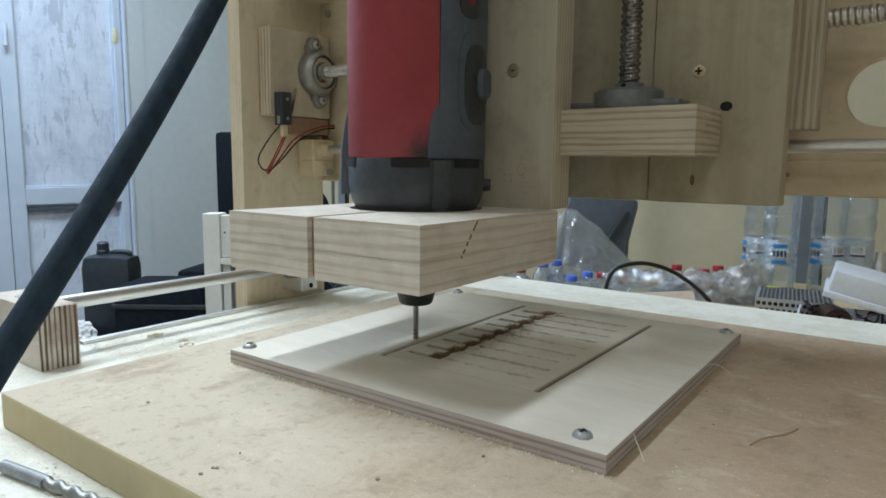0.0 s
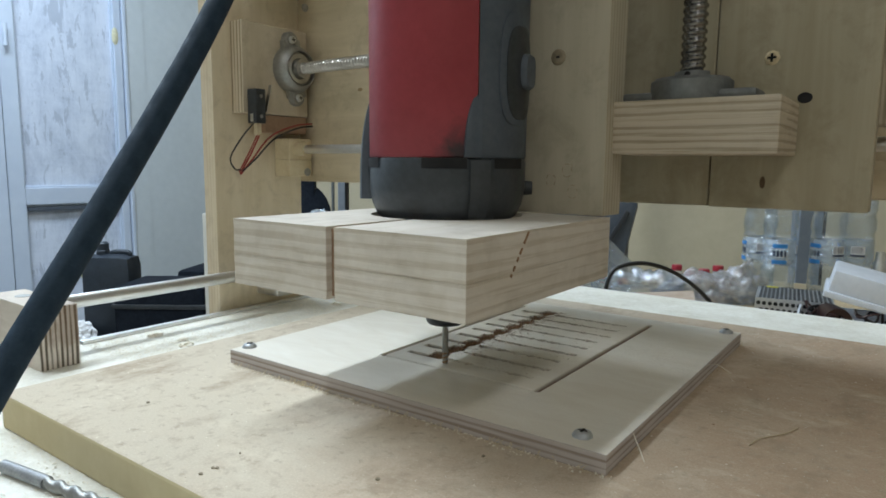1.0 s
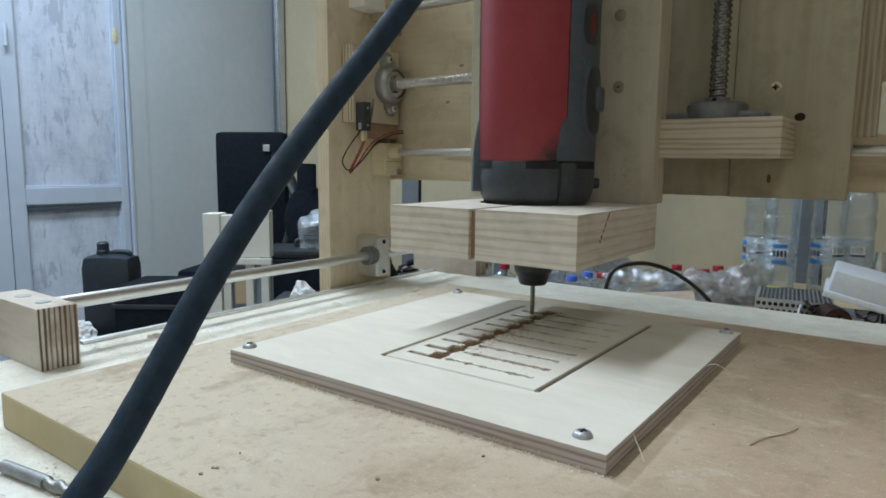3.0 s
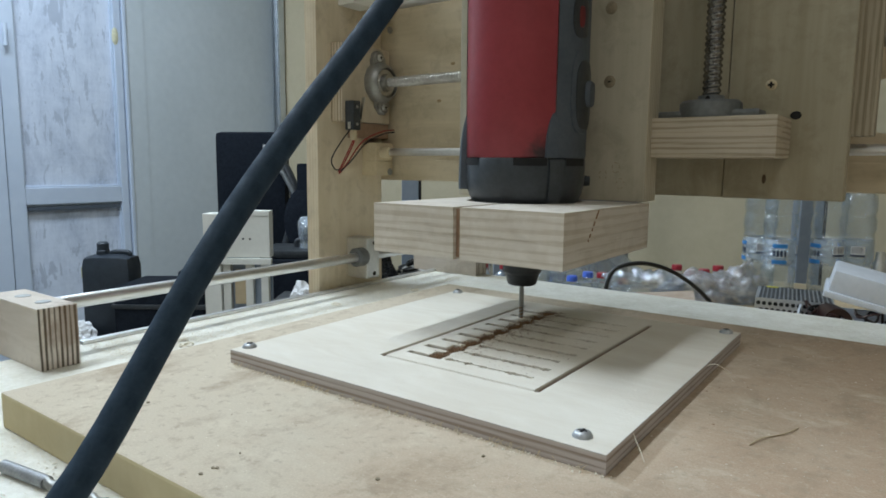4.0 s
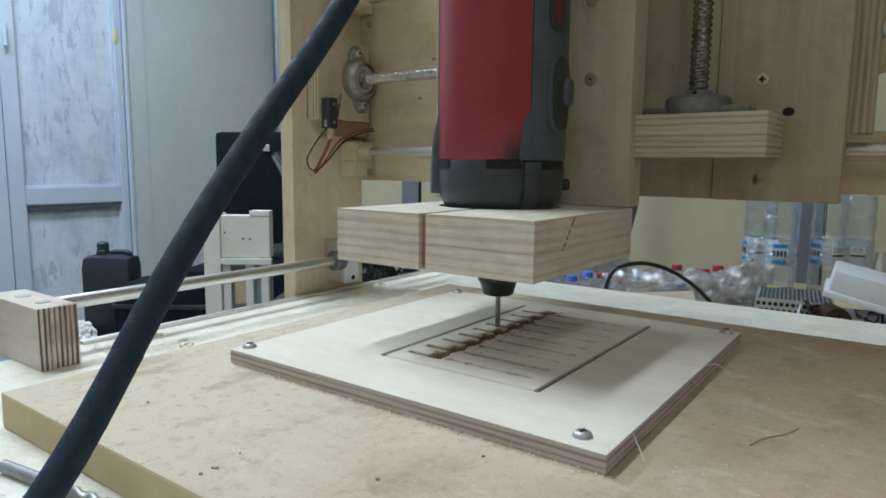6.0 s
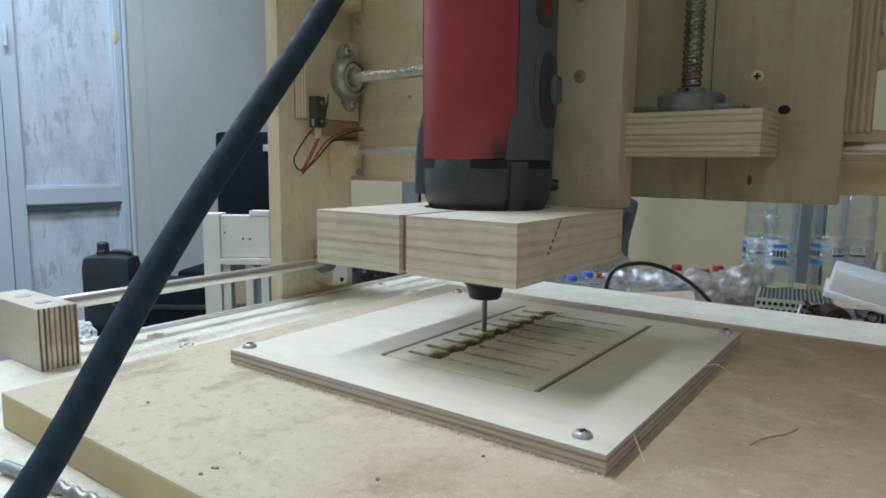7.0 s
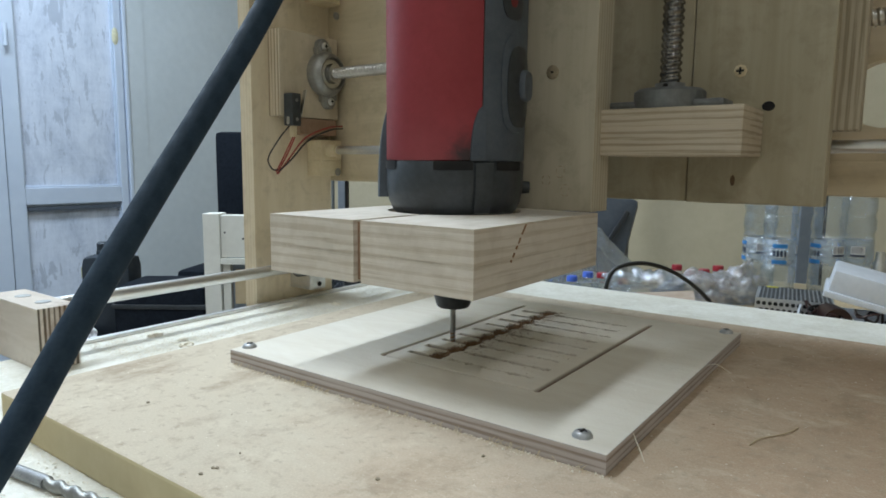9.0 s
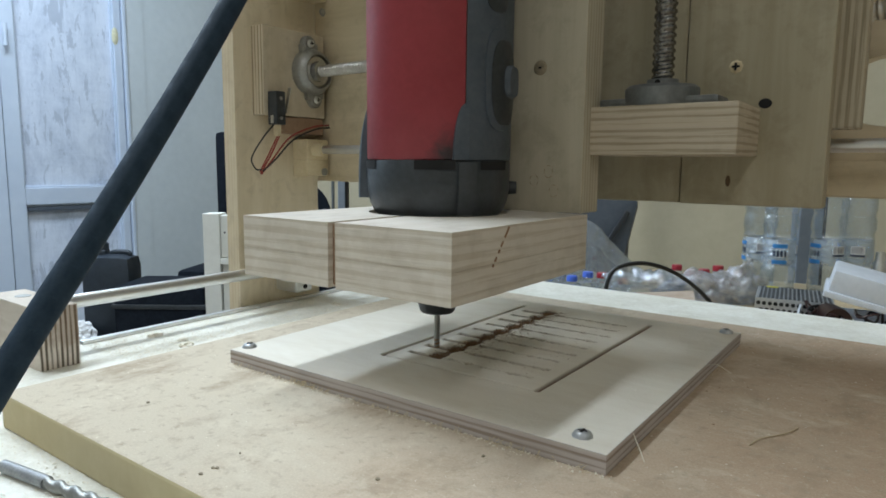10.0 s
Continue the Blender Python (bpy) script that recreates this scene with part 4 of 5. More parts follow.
# ---- things behind the machine ----
def crumple(rx, ry, rz, seed, detail=4, rough=0.28, flat=0.35):
    """A crushed lump of film or paper standing on z = 0."""
    bm = B()
    bmesh.ops.create_icosphere(bm, subdivisions=detail, radius=1)
    off = Vector((seed * 3.1, seed * 1.7, seed * 0.9))
    for v in bm.verts:
        k = 1 + rough * noise.noise(v.co * 1.6 + off) + rough * 0.8 * abs(noise.noise(v.co * 4.0 + off)) - rough * 0.3
        v.co = Vector((v.co.x * rx * k, v.co.y * ry * k, max(-flat, v.co.z) * rz * k + flat * rz))
        v.co.z = max(0.0, v.co.z)
    return bm


def water_bottle(at, label_turn):
    b = thing("water_bottle", "clear ribbed water bottle with a blue printed label", "bottle", "water bottles", at=at)
    r, prof = 0.029, [(0.0, 0.003), (0.020, 0.0), (0.027, 0.004)]
    prof += [(0.0288, 0.014), (0.0275, 0.026), (0.0292, 0.040), (0.0285, 0.050)]
    for i in range(5):
        z = 0.054 + i * 0.0098
        prof += [(r - 0.0022, z), (r - 0.0048, z + 0.004), (r - 0.0022, z + 0.008)]
    prof += [(0.0285, 0.106), (0.0262, 0.113), (0.0290, 0.124), (0.0286, 0.140), (0.0258, 0.148), (0.0288, 0.158), (0.0284, 0.172)]
    prof += [(0.027, 0.182), (0.021, 0.200), (0.0135, 0.214), (0.0125, 0.222)]
    body = lathe(B(), prof, 36)
    for v in body.verts:
        k = 1 + 0.07 * noise.noise(Vector((v.co.x * 60, v.co.y * 60, v.co.z * 34 + label_turn))) if not 0.050 < v.co.z < 0.106 else 1.0
        v.co.x, v.co.y = v.co.x * k, v.co.y * k
    part("body", body, M_PET, b, "clear ribbed plastic", True, 32)
    part("cap", lathe(B(), [(0.0, 0.236), (0.0135, 0.235), (0.0142, 0.222), (0.012, 0.2215)], 20), M_CAP_B, b, "blue screw cap", True)
    lab = part("label", lathe(B(), [(0.0286, 0.056), (0.0291, 0.057), (0.0291, 0.101), (0.0286, 0.102)], 32), M_LABEL, b, "pale blue wrapped label", True)

    def print_on(name, a0, a1, z0, z1, material):
        part(name, lathe(B(), [(0.02925, z0), (0.02945, z0), (0.02945, z1), (0.02925, z1)], 8, label_turn + a0, label_turn + a1), material, lab)
    for z0, z1 in ((0.059, 0.066), (0.088, 0.095)):
        print_on("blue_oval", -26, 22, z0, z1, M_BLUE)
    for k in range(4):
        print_on("dark_bar", -24 + 12 * k, -17 + 12 * k, 0.0725, 0.0825, M_NAVY)
    print_on("barcode_ground", 62, 104, 0.078, 0.092, M_PAPER)
    for k in range(9):
        a = 65 + k * 4.2
        part("barcode_line", lathe(B(), [(0.0296, 0.0795), (0.0297, 0.0795), (0.0297, 0.091), (0.0296, 0.091)], 2, label_turn + a, label_turn + a + (1.6 if k % 3 else 2.6)), M_NAVY, lab)
    print_on("dark_stripe", 60, 106, 0.0735, 0.0765, M_NAVY)
    return b


def small_bottle(x, y, z, cap, tilt, turn):
    top = z - BENCH
    b = thing("small_bottle", "small clear bottle with a %s cap" % ("red" if cap is M_CAP_R else "blue"), "bottle", "small bottles", at=pose(x, y, BENCH, 0, 0, turn))
    part("body", lathe(B(), [(0.0, 0.001), (0.017, 0.0), (0.0185, 0.004), (0.0185, top * 0.60), (0.0165, top * 0.72), (0.0095, top - 0.008), (0.0090, top - 0.004)], 20), M_PET, b, smooth=True)
    part("cap", lathe(B(), [(0.0, top + 0.0065), (0.0082, top + 0.0060), (0.0092, top + 0.0045), (0.0095, top - 0.003), (0.0085, top - 0.0035)], 20), cap, b, smooth=True)


def bag_tent():
    """A slack bag standing up in a ridge, with sharp random folds in its film."""
    bm, r, nx, nz = B(), random.Random(23), 16, 9
    top = [0.118, 0.128, 0.140, 0.146, 0.150, 0.146, 0.138, 0.130, 0.122, 0.112, 0.100, 0.088, 0.076, 0.064, 0.052, 0.040, 0.030]
    for side in (-1, 1):
        rows = []
        for i in range(nx + 1):
            x, h = -0.085 + 0.19 * i / nx, top[i]
            rows.append([bm.verts.new((x + r.uniform(-0.004, 0.004), side * (0.004 + 0.045 * (1 - k / nz) ** 0.8 * min(1, h / 0.08)) + r.uniform(-0.006, 0.006) * (1 - k / nz * 0.6), h * k / nz)) for k in range(nz + 1)])
        for p, q in zip(rows, rows[1:]):
            for k in range(nz):
                a = [p[k], q[k], q[k + 1], p[k + 1]]
                if r.random() < 0.5:
                    bm.faces.new(a[:3]), bm.faces.new((a[0], a[2], a[3]))
                else:
                    bm.faces.new((a[0], a[1], a[3])), bm.faces.new(a[1:])
    return bm


def bench_clutter():
    for x, y, turn in ((-0.1966, 1.3175, -76), (-0.233, 1.335, -150), (-0.125, 1.370, -128), (-0.083, 1.400, -162)):
        water_bottle(pose(x, y, BENCH), turn)
    r = random.Random(11)
    caps = [(855, 470, 0), (893, 472, 0), (922, 478, 0), (961, 468, 1), (985, 465, 1), (1013, 492, 1), (1041, 485, 1), (1066, 486, 0), (1104, 496, 0),
            (1198, 471, 0), (1223, 480, 0), (1247, 478, 0), (1271, 472, 0), (1290, 488, 0), (1268, 497, 0), (1311, 482, 0)]
    for u, h, blue in caps:
        k = 0.985 + r.random() * 0.05
        x, y, z = (-0.611 + (u - 855) * 0.000809) * k, (0.961 + (u - 855) * 0.000591) * k, 0.1 + (-0.176 - (h - 470) * 0.00103) * k
        small_bottle(x, y, z, M_CAP_B if blue else M_CAP_R, 0, r.random() * 90)
    bag = thing("plastic_bag", "crumpled clear plastic bag over the small bottles", "bag", at=pose(-0.505, 1.165, BENCH, 0, 0, 36))
    part("film", bag_tent(), M_BAG, bag, smooth=True, sharp=18)
    bag = thing("plastic_bag", "crumpled clear plastic film on the bench", "bag", at=pose(-0.300, 1.150, BENCH, 0, 0, 30))
    part("film", crumple(0.066, 0.03, 0.036, 5, 5, 0.5), M_WRAP, bag, smooth=True, sharp=70)
    bag = thing("plastic_bag", "crumpled clear plastic film on the bench", "bag", at=pose(-0.375, 1.105, BENCH, 0, 0, 10))
    part("film", crumple(0.065, 0.03, 0.040, 25, 5, 0.55), M_BAG, bag, smooth=True, sharp=70)
    bag = thing("plastic_bag", "crumpled clear plastic film on the bench", "bag", at=pose(-0.235, 1.190, BENCH, 0, 0, 50))
    part("film", crumple(0.050, 0.03, 0.048, 31, 5, 0.55), M_WRAP, bag, smooth=True, sharp=70)
    bag = thing("plastic_bag", "grey translucent plastic bag standing behind the bench", "bag", at=pose(-0.715, 1.135, BENCH - 0.75, 0, 0, 36))
    part("film", crumple(0.030, 0.030, 0.66, 8, 5, 0.3), M_BAG, bag, smooth=True, sharp=70)
    card = thing("cardboard_sheet", "torn brown cardboard lying on the bench", "cardboard", at=pose(-0.33, 1.05, BENCH, 0, 0, 20))
    part("sheet", box(B(), -0.05, 0.06, -0.03, 0.035, 0.012, 0.015, 0.001, pose(0, 0, 0, 12, -6, 0)), M_CARD, card)
    part("flap", box(B(), -0.045, 0.04, -0.028, 0.03, 0.0, 0.004, 0.001), M_CARD, card)
    sack = thing("dark_case", "dark grey soft equipment case leaning on the partition", "case", at=pose(-0.573, 1.347, BENCH, 0, 0, 24))
    part("body", box(B(), -0.085, 0.062, -0.035, 0.035, 0.0, 0.175, 0.016, pose(0, 0, 0, -6, 12, 0)), M_GREY, sack, smooth=True)
    part("strap", box(B(), -0.010, 0.0, -0.046, -0.036, 0.02, 0.15, 0.002, pose(0, 0, 0, -6, 30, 0)), M_BLACKP, sack)
    part("edge_bar", box(B(), 0.066, 0.078, -0.01, 0.002, 0.0, 0.19, 0.002), M_GREY_METAL, sack)
    arc = thing("black_cable", "black cable arched up behind the machine base", "cable")
    part("sheath", sweep(B(), [(-0.318, 0.770, BENCH + 0.003), (-0.320, 0.795, -0.080), (-0.316, 0.807, -0.041), (-0.302, 0.820, -0.028), (-0.276, 0.839, -0.026), (-0.244, 0.860, -0.040), (-0.209, 0.880, -0.073), (-0.18, 0.895, BENCH + 0.003)], 0.0028, 10), M_WIRE_B, arc, smooth=True)
    p = thing("power_supply", "perforated steel power supply box on the bench", "power supply", at=pose(-0.140, 1.128, BENCH, 0, 0, 8))
    part("case", box(B(), -0.055, 0.050, -0.05, 0.06, 0.0, 0.034, 0.0008), surface("zinc_sheet", (0.34, 0.35, 0.36), (0.48, 0.49, 0.50), 30.0, 0.35, 0.5, 0.03), p)
    for i in range(13):
        for j in range(3):
            x = -0.050 + 0.0078 * i + (0.0039 if j % 2 else 0)
            if x < 0.047:
                part("vent_hole", rod(B(), (x, -0.0507, 0.0065 + 0.0100 * j), (x, -0.0498, 0.0065 + 0.0100 * j), 0.0031, seg=8), M_VOID, p)
    part("cover", box(B(), -0.053, 0.048, -0.049, 0.059, 0.034, 0.0344), M_DULL, p)
    for i in range(17):
        x = -0.050 + 0.0058 * i
        part("cover_rib", box(B(), x, x + 0.0034, -0.047, 0.057, 0.0344, 0.0352), M_BLACKP, p)
    part("sticker", box(B(), -0.042, -0.025, 0.046, 0.056, 0.0352, 0.0358), plain("yellow_label", (0.55, 0.50, 0.06), 0.5), p, "small yellow sticker")
    w = thing("white_box", "white plastic enclosure tipped over on tangled wires", "box", at=pose(-0.030, 1.058, -0.074, 4, 13, 5))
    part("shell", box(B(), -0.062, 0.085, -0.034, 0.045, -0.004, 0.027, 0.004), M_WPLASTIC, w, smooth=True)
    part("lip", box(B(), -0.066, 0.089, -0.038, 0.049, -0.012, -0.003, 0.002), M_WPLASTIC, w, smooth=True)
    tray = thing("parts_tray", "open white tray full of brown and red wires", "tray", at=pose(-0.050, 1.045, BENCH, 0, 0, 5))
    part("floor_panel", box(B(), -0.075, 0.09, -0.045, 0.05, 0.0, 0.003, 0.0005), M_WPLASTIC, tray)
    for a in ((-0.075, -0.072, -0.045, 0.05), (0.087, 0.09, -0.045, 0.05), (-0.072, 0.087, 0.047, 0.05)):
        part("side", box(B(), *a, 0.003, 0.030, 0.0005), M_WPLASTIC, tray)
    cop = surface("copper_brown", (0.016, 0.007, 0.006), (0.050, 0.018, 0.015), 60.0, 0.4, 0.2, 0.1)
    for k in range(11):
        pts = [(-0.060 + 0.013 * k + r.uniform(-0.015, 0.015), r.uniform(-0.035, 0.02), 0.010 + r.random() * 0.030) for _ in range(5)]
        part("wire", sweep(B(), pts, 0.0016, 7, 5), (cop, M_WIRE_B, cop, M_WIRE_B, M_PAPER)[k % 5], tray, smooth=True)
    part("coil", lathe(B(), [(0.009, -0.02), (0.018, -0.02), (0.019, 0.0), (0.018, 0.02), (0.009, 0.02)], 22, m=pose(-0.032, 0.0, 0.022, 90, 0, 20)), cop, tray, "brown wound coil", True)
    for x, y in ((-0.045, 1.40), (-0.030, 1.41)):
        c = thing("metal_can", "small bright metal cylinder with a cap", "can", "metal cans", at=pose(x, y, BENCH))
        part("can_body", lathe(B(), [(0.0, 0.0), (0.010, 0.0), (0.010, 0.062), (0.007, 0.068), (0.007, 0.082), (0.0, 0.083)], 18), M_ALU, c, smooth=True)


def behind():
    for name, x, y, wd, label in (("steel_column", -0.224, 1.906, 0.030, "blue-grey painted steel column"), ("steel_column", -1.075, 1.33, 0.022, "slim blue-grey steel column"), ("steel_column", -0.883, 1.467, 0.015, "slim blue-grey steel column"), ("steel_column", -1.294, 1.30, 0.010, "slim blue-grey steel column")):
        c = thing(name, label, "column", "steel columns", "structure", at=pose(x, y, FLOOR, 0, 0, 36))
        part("web", box(B(), -wd, wd, -0.02, 0.02, 0.0, CEIL - FLOOR, 0.002), M_POST, c)
        part("dark_edge", box(B(), wd, wd + 0.006, -0.024, 0.016, 0.0, CEIL - FLOOR, 0.001), M_VOID, c)
        part("foot_plate", box(B(), -wd - 0.03, wd + 0.03, -0.05, 0.05, 0.0, 0.008, 0.001), M_POST, c)
    ch = thing("office_chair", "black upholstered office chair with a high back", "chair", at=pose(-2.38, 1.85, FLOOR, 0, 0, 30))
    bk = B()
    box(bk, -0.17, 0.15, -0.035, 0.035, 0.62, 1.115, 0.025)
    part("backrest", bk, M_FABRIC, ch, smooth=True)
    part("back_stem", sweep(B(), [(0.11, -0.04, 1.02), (0.17, -0.05, 0.93), (0.20, -0.06, 0.82), (0.16, -0.08, 0.62), (0.05, -0.10, 0.45)], 0.022, 12), M_BLACKP, ch, smooth=True)
    part("gas_lever", rod(B(), (0.115, -0.075, 1.01), (0.205, -0.085, 0.85), 0.010), M_GREY_METAL, ch, smooth=True)
    part("adjuster", box(B(), 0.055, 0.085, -0.045, -0.034, 1.03, 1.06, 0.003), M_ALU, ch)
    part("armrest", lathe(B(), [(0.0, -0.02), (0.085, -0.02), (0.100, -0.008), (0.100, 0.008), (0.085, 0.02), (0.0, 0.02)], 28, squash=(1, 1.5), m=pose(0.27, -0.10, 0.74, 80, 0, 12)), M_FABRIC, ch, smooth=True)
    part("arm_post", box(B(), 0.22, 0.30, -0.10, -0.06, 0.45, 0.98, 0.012), M_FABRIC, ch, smooth=True)
    part("seat", box(B(), -0.22, 0.34, -0.33, 0.05, 0.44, 0.55, 0.04), M_FABRIC, ch, smooth=True)
    part("gas_lift", rod(B(), (0.05, -0.12, 0.08), (0.05, -0.12, 0.44), 0.028), M_BLACKP, ch, smooth=True)
    for k in range(5):
        a = 2 * math.pi * k / 5 + 0.3
        e = (0.05 + 0.28 * math.cos(a), -0.12 + 0.28 * math.sin(a))
        lg = part("base_arm", rod(B(), (0.05, -0.12, 0.11), (*e, 0.07), 0.024, 0.016), M_BLACKP, ch, smooth=True)
        part("castor", rod(B(), (e[0] - 0.02, e[1], 0.03), (e[0] + 0.02, e[1], 0.03), 0.03), M_BLACKP, lg, smooth=True)
    pk = thing("storage_case", "black hard case standing on the floor", "case", at=pose(-1.66, 1.58, FLOOR, 0, 0, 36))
    part("shell", box(B(), -0.22, 0.16, -0.12, 0.12, 0.0, 0.665, 0.03), M_FABRIC, pk, smooth=True)
    part("lid", box(B(), -0.205, 0.145, -0.105, 0.105, 0.663, 0.69, 0.008), M_BLACKP, pk, smooth=True)
    part("handle", sweep(B(), [(-0.10, 0, 0.688), (-0.09, 0, 0.715), (0.02, 0, 0.715), (0.03, 0, 0.688)], 0.008, 10), M_BLACKP, pk, smooth=True)
    gb = thing("wrapped_parcel", "clear film wrapped parcel on the black case", "parcel", at=pose(-1.685, 1.575, FLOOR + 0.69, 0, 0, 36))
    part("parcel_body", crumple(0.075, 0.06, 0.10, 12, 4, 0.3), M_BAG, gb, smooth=True)
    ws = thing("wooden_stand", "white painted wooden stand with a boxed top", "stand", at=pose(-1.60, 1.165, FLOOR, 0, 0, 36))
    z = 0.0 - FLOOR
    part("post", box(B(), -0.082, -0.034, -0.03, 0.03, 0.0, z - 0.045, 0.002), M_WHITEP, ws)
    part("box_panel", box(B(), -0.034, 0.107, -0.02, 0.02, z - 0.172, z - 0.050, 0.002), M_WHITEP, ws)
    part("box_lip", box(B(), 0.050, 0.107, -0.022, 0.018, z - 0.052, z - 0.036, 0.002), M_WHITEP, ws)
    part("rail", box(B(), -0.034, 0.112, -0.03, -0.018, z - 0.192, z - 0.174, 0.001), M_WHITEP, ws)
    for x in (-0.02, 0.045, 0.09):
        part("leg", box(B(), x - 0.011, x + 0.011, -0.02, 0.0, 0.0, z - 0.192, 0.001), M_WHITEP, ws)
    part("back_board", box(B(), -0.034, 0.107, 0.0, 0.01, 0.0, z - 0.192, 0.001), M_POST, ws)
    part("brown_block", box(B(), 0.002, 0.034, -0.018, -0.001, z - 0.31, z - 0.21, 0.001), M_TABLE, ws)
    for x, h in ((-0.022, 0.10), (0.030, 0.118), (0.050, 0.118)):
        part("screw", rod(B(), (x, -0.0207, z - h), (x, -0.0198, z - h), 0.003, seg=10), M_VOID, ws)
    cs = thing("storage_box", "black fabric covered box standing on the floor", "box", at=pose(-2.02, 1.14, FLOOR, 0, 0, 36))
    part("box_body", box(B(), -0.075, 0.215, -0.11, 0.11, 0.0, 0.592, 0.018), M_FABRIC, cs, smooth=True)
    part("lid_rim", box(B(), -0.079, 0.219, -0.114, 0.114, 0.52, 0.535, 0.004), M_BLACKP, cs)
    part("low_step", box(B(), -0.29, -0.080, -0.11, 0.11, 0.0, 0.380, 0.01), M_FABRIC, cs, smooth=True)
    M_CAN = surface("dark_blue_plastic", (0.010, 0.016, 0.024), (0.022, 0.032, 0.045), 20.0, 0.5, 0, 0.08)
    j = thing("jerry_can", "black plastic jerry can with a screw cap", "canister", at=pose(-2.185, 1.095, FLOOR + 0.592, 0, 0, 36))
    part("tank", box(B(), -0.085, 0.088, -0.055, 0.055, -0.212, 0.080, 0.042), M_CAN, j, smooth=True)
    part("grip", sweep(B(), [(0.005, 0, 0.070), (0.010, 0, 0.084), (0.058, 0, 0.084), (0.065, 0, 0.070)], 0.009, 12), M_CAN, j, smooth=True)
    part("spout", lathe(B(), [(0.021, 0.072), (0.021, 0.090), (0.019, 0.092), (0.019, 0.114), (0.012, 0.120), (0.0, 0.120)], 20, m=Matrix.Translation((-0.025, 0, 0))), M_CAN, j, smooth=True)
    part("sticker", box(B(), -0.0868, -0.0848, -0.03, 0.02, 0.0, 0.035), plain("pale_yellow_label", (0.55, 0.55, 0.30), 0.6), j, "pale yellow side sticker")
    pp = thing("crumpled_paper", "crumpled white paper on the black box", "paper", "crumpled papers", at=pose(-2.19, 0.985, FLOOR + 0.380, 0, 0, 20))
    part("paper_ball", crumple(0.05, 0.04, 0.06, 15, 4, 0.35), M_PAPER, pp)
    pp = thing("crumpled_paper", "crumpled white paper on the black crate", "paper", "crumpled papers", at=pose(-1.13, 1.005, FLOOR + 0.665, 0, 0, 20))
    part("paper_ball", crumple(0.026, 0.02, 0.028, 19, 4, 0.5), M_PAPER, pp)
    cr = thing("plastic_crate", "black plastic crate standing on the floor", "crate", at=pose(-1.13, 1.01, FLOOR, 0, 0, 36))
    part("crate_body", box(B(), -0.07, 0.12, -0.07, 0.10, 0.0, 0.655, 0.008), M_BLACKP, cr)
    part("crate_rim", box(B(), -0.075, 0.125, -0.075, 0.105, 0.64, 0.665, 0.004), M_BLACKP, cr)


def rubbish_bag():
    """A black sack slumped on a second crate beside the bench."""
    cr = thing("plastic_crate", "black plastic crate holding a black sack", "crate", at=pose(-0.93, 1.02, FLOOR, 0, 0, 36))
    part("crate_body", box(B(), -0.075, 0.075, -0.07, 0.07, 0.0, 0.655, 0.008), M_BLACKP, cr)
    part("crate_rim", box(B(), -0.080, 0.080, -0.075, 0.075, 0.64, 0.665, 0.004), M_BLACKP, cr)
    bag = thing("rubbish_bag", "creased shiny black plastic sack slumped on the crate", "bag", at=pose(-0.93, 1.01, FLOOR + 0.665, 0, 0, 36))
    film = surface("black_film", (0.005, 0.007, 0.010), (0.018, 0.022, 0.028), 26.0, 0.28, 0, 0.25, (1, 1, 3), 4.0, 0.003)
    part("sack", crumple(0.078, 0.060, 0.082, 41, 5, 0.22, 0.6), film, bag, smooth=True, sharp=60)
    upper = crumple(0.060, 0.050, 0.052, 47, 5, 0.26, 0.7)
    bmesh.ops.transform(upper, matrix=pose(-0.012, 0.0, 0.115, 6, 8, 20), verts=upper.verts)
    part("sack_neck", upper, film, bag, smooth=True, sharp=60)
    st = thing("plastic_crate", "tall black crate under a heap of cables", "crate", at=pose(-0.845, 1.135, FLOOR, 0, 0, 36))
    part("crate_body", box(B(), -0.075, 0.085, -0.06, 0.06, 0.0, 0.735, 0.008), M_BLACKP, st)
    part("crate_rim", box(B(), -0.080, 0.090, -0.065, 0.065, 0.72, 0.745, 0.004), M_BLACKP, st)
    heap = thing("cable_heap", "tangled black cables and a grey lead in a heap", "cables", at=pose(-0.845, 1.135, FLOOR + 0.745, 0, 0, 36))
    r = random.Random(3)
    for k in range(9):
        pts = [(-0.07 + 0.15 * i / 6 + r.uniform(-0.012, 0.012), r.uniform(-0.05, 0.03), 0.008 + r.random() * 0.045 * math.sin(math.pi * i / 6)) for i in range(7)]
        part("wire", sweep(B(), pts, 0.0042, 8, 5), M_ALU if k == 4 else M_WIRE_B, heap, smooth=True)
    part("tie", sweep(B(), [(-0.020, -0.056, 0.124), (0.000, -0.058, 0.128), (0.030, -0.054, 0.136)], 0.0030, 8), M_ALU, bag, "grey tie strip", True)


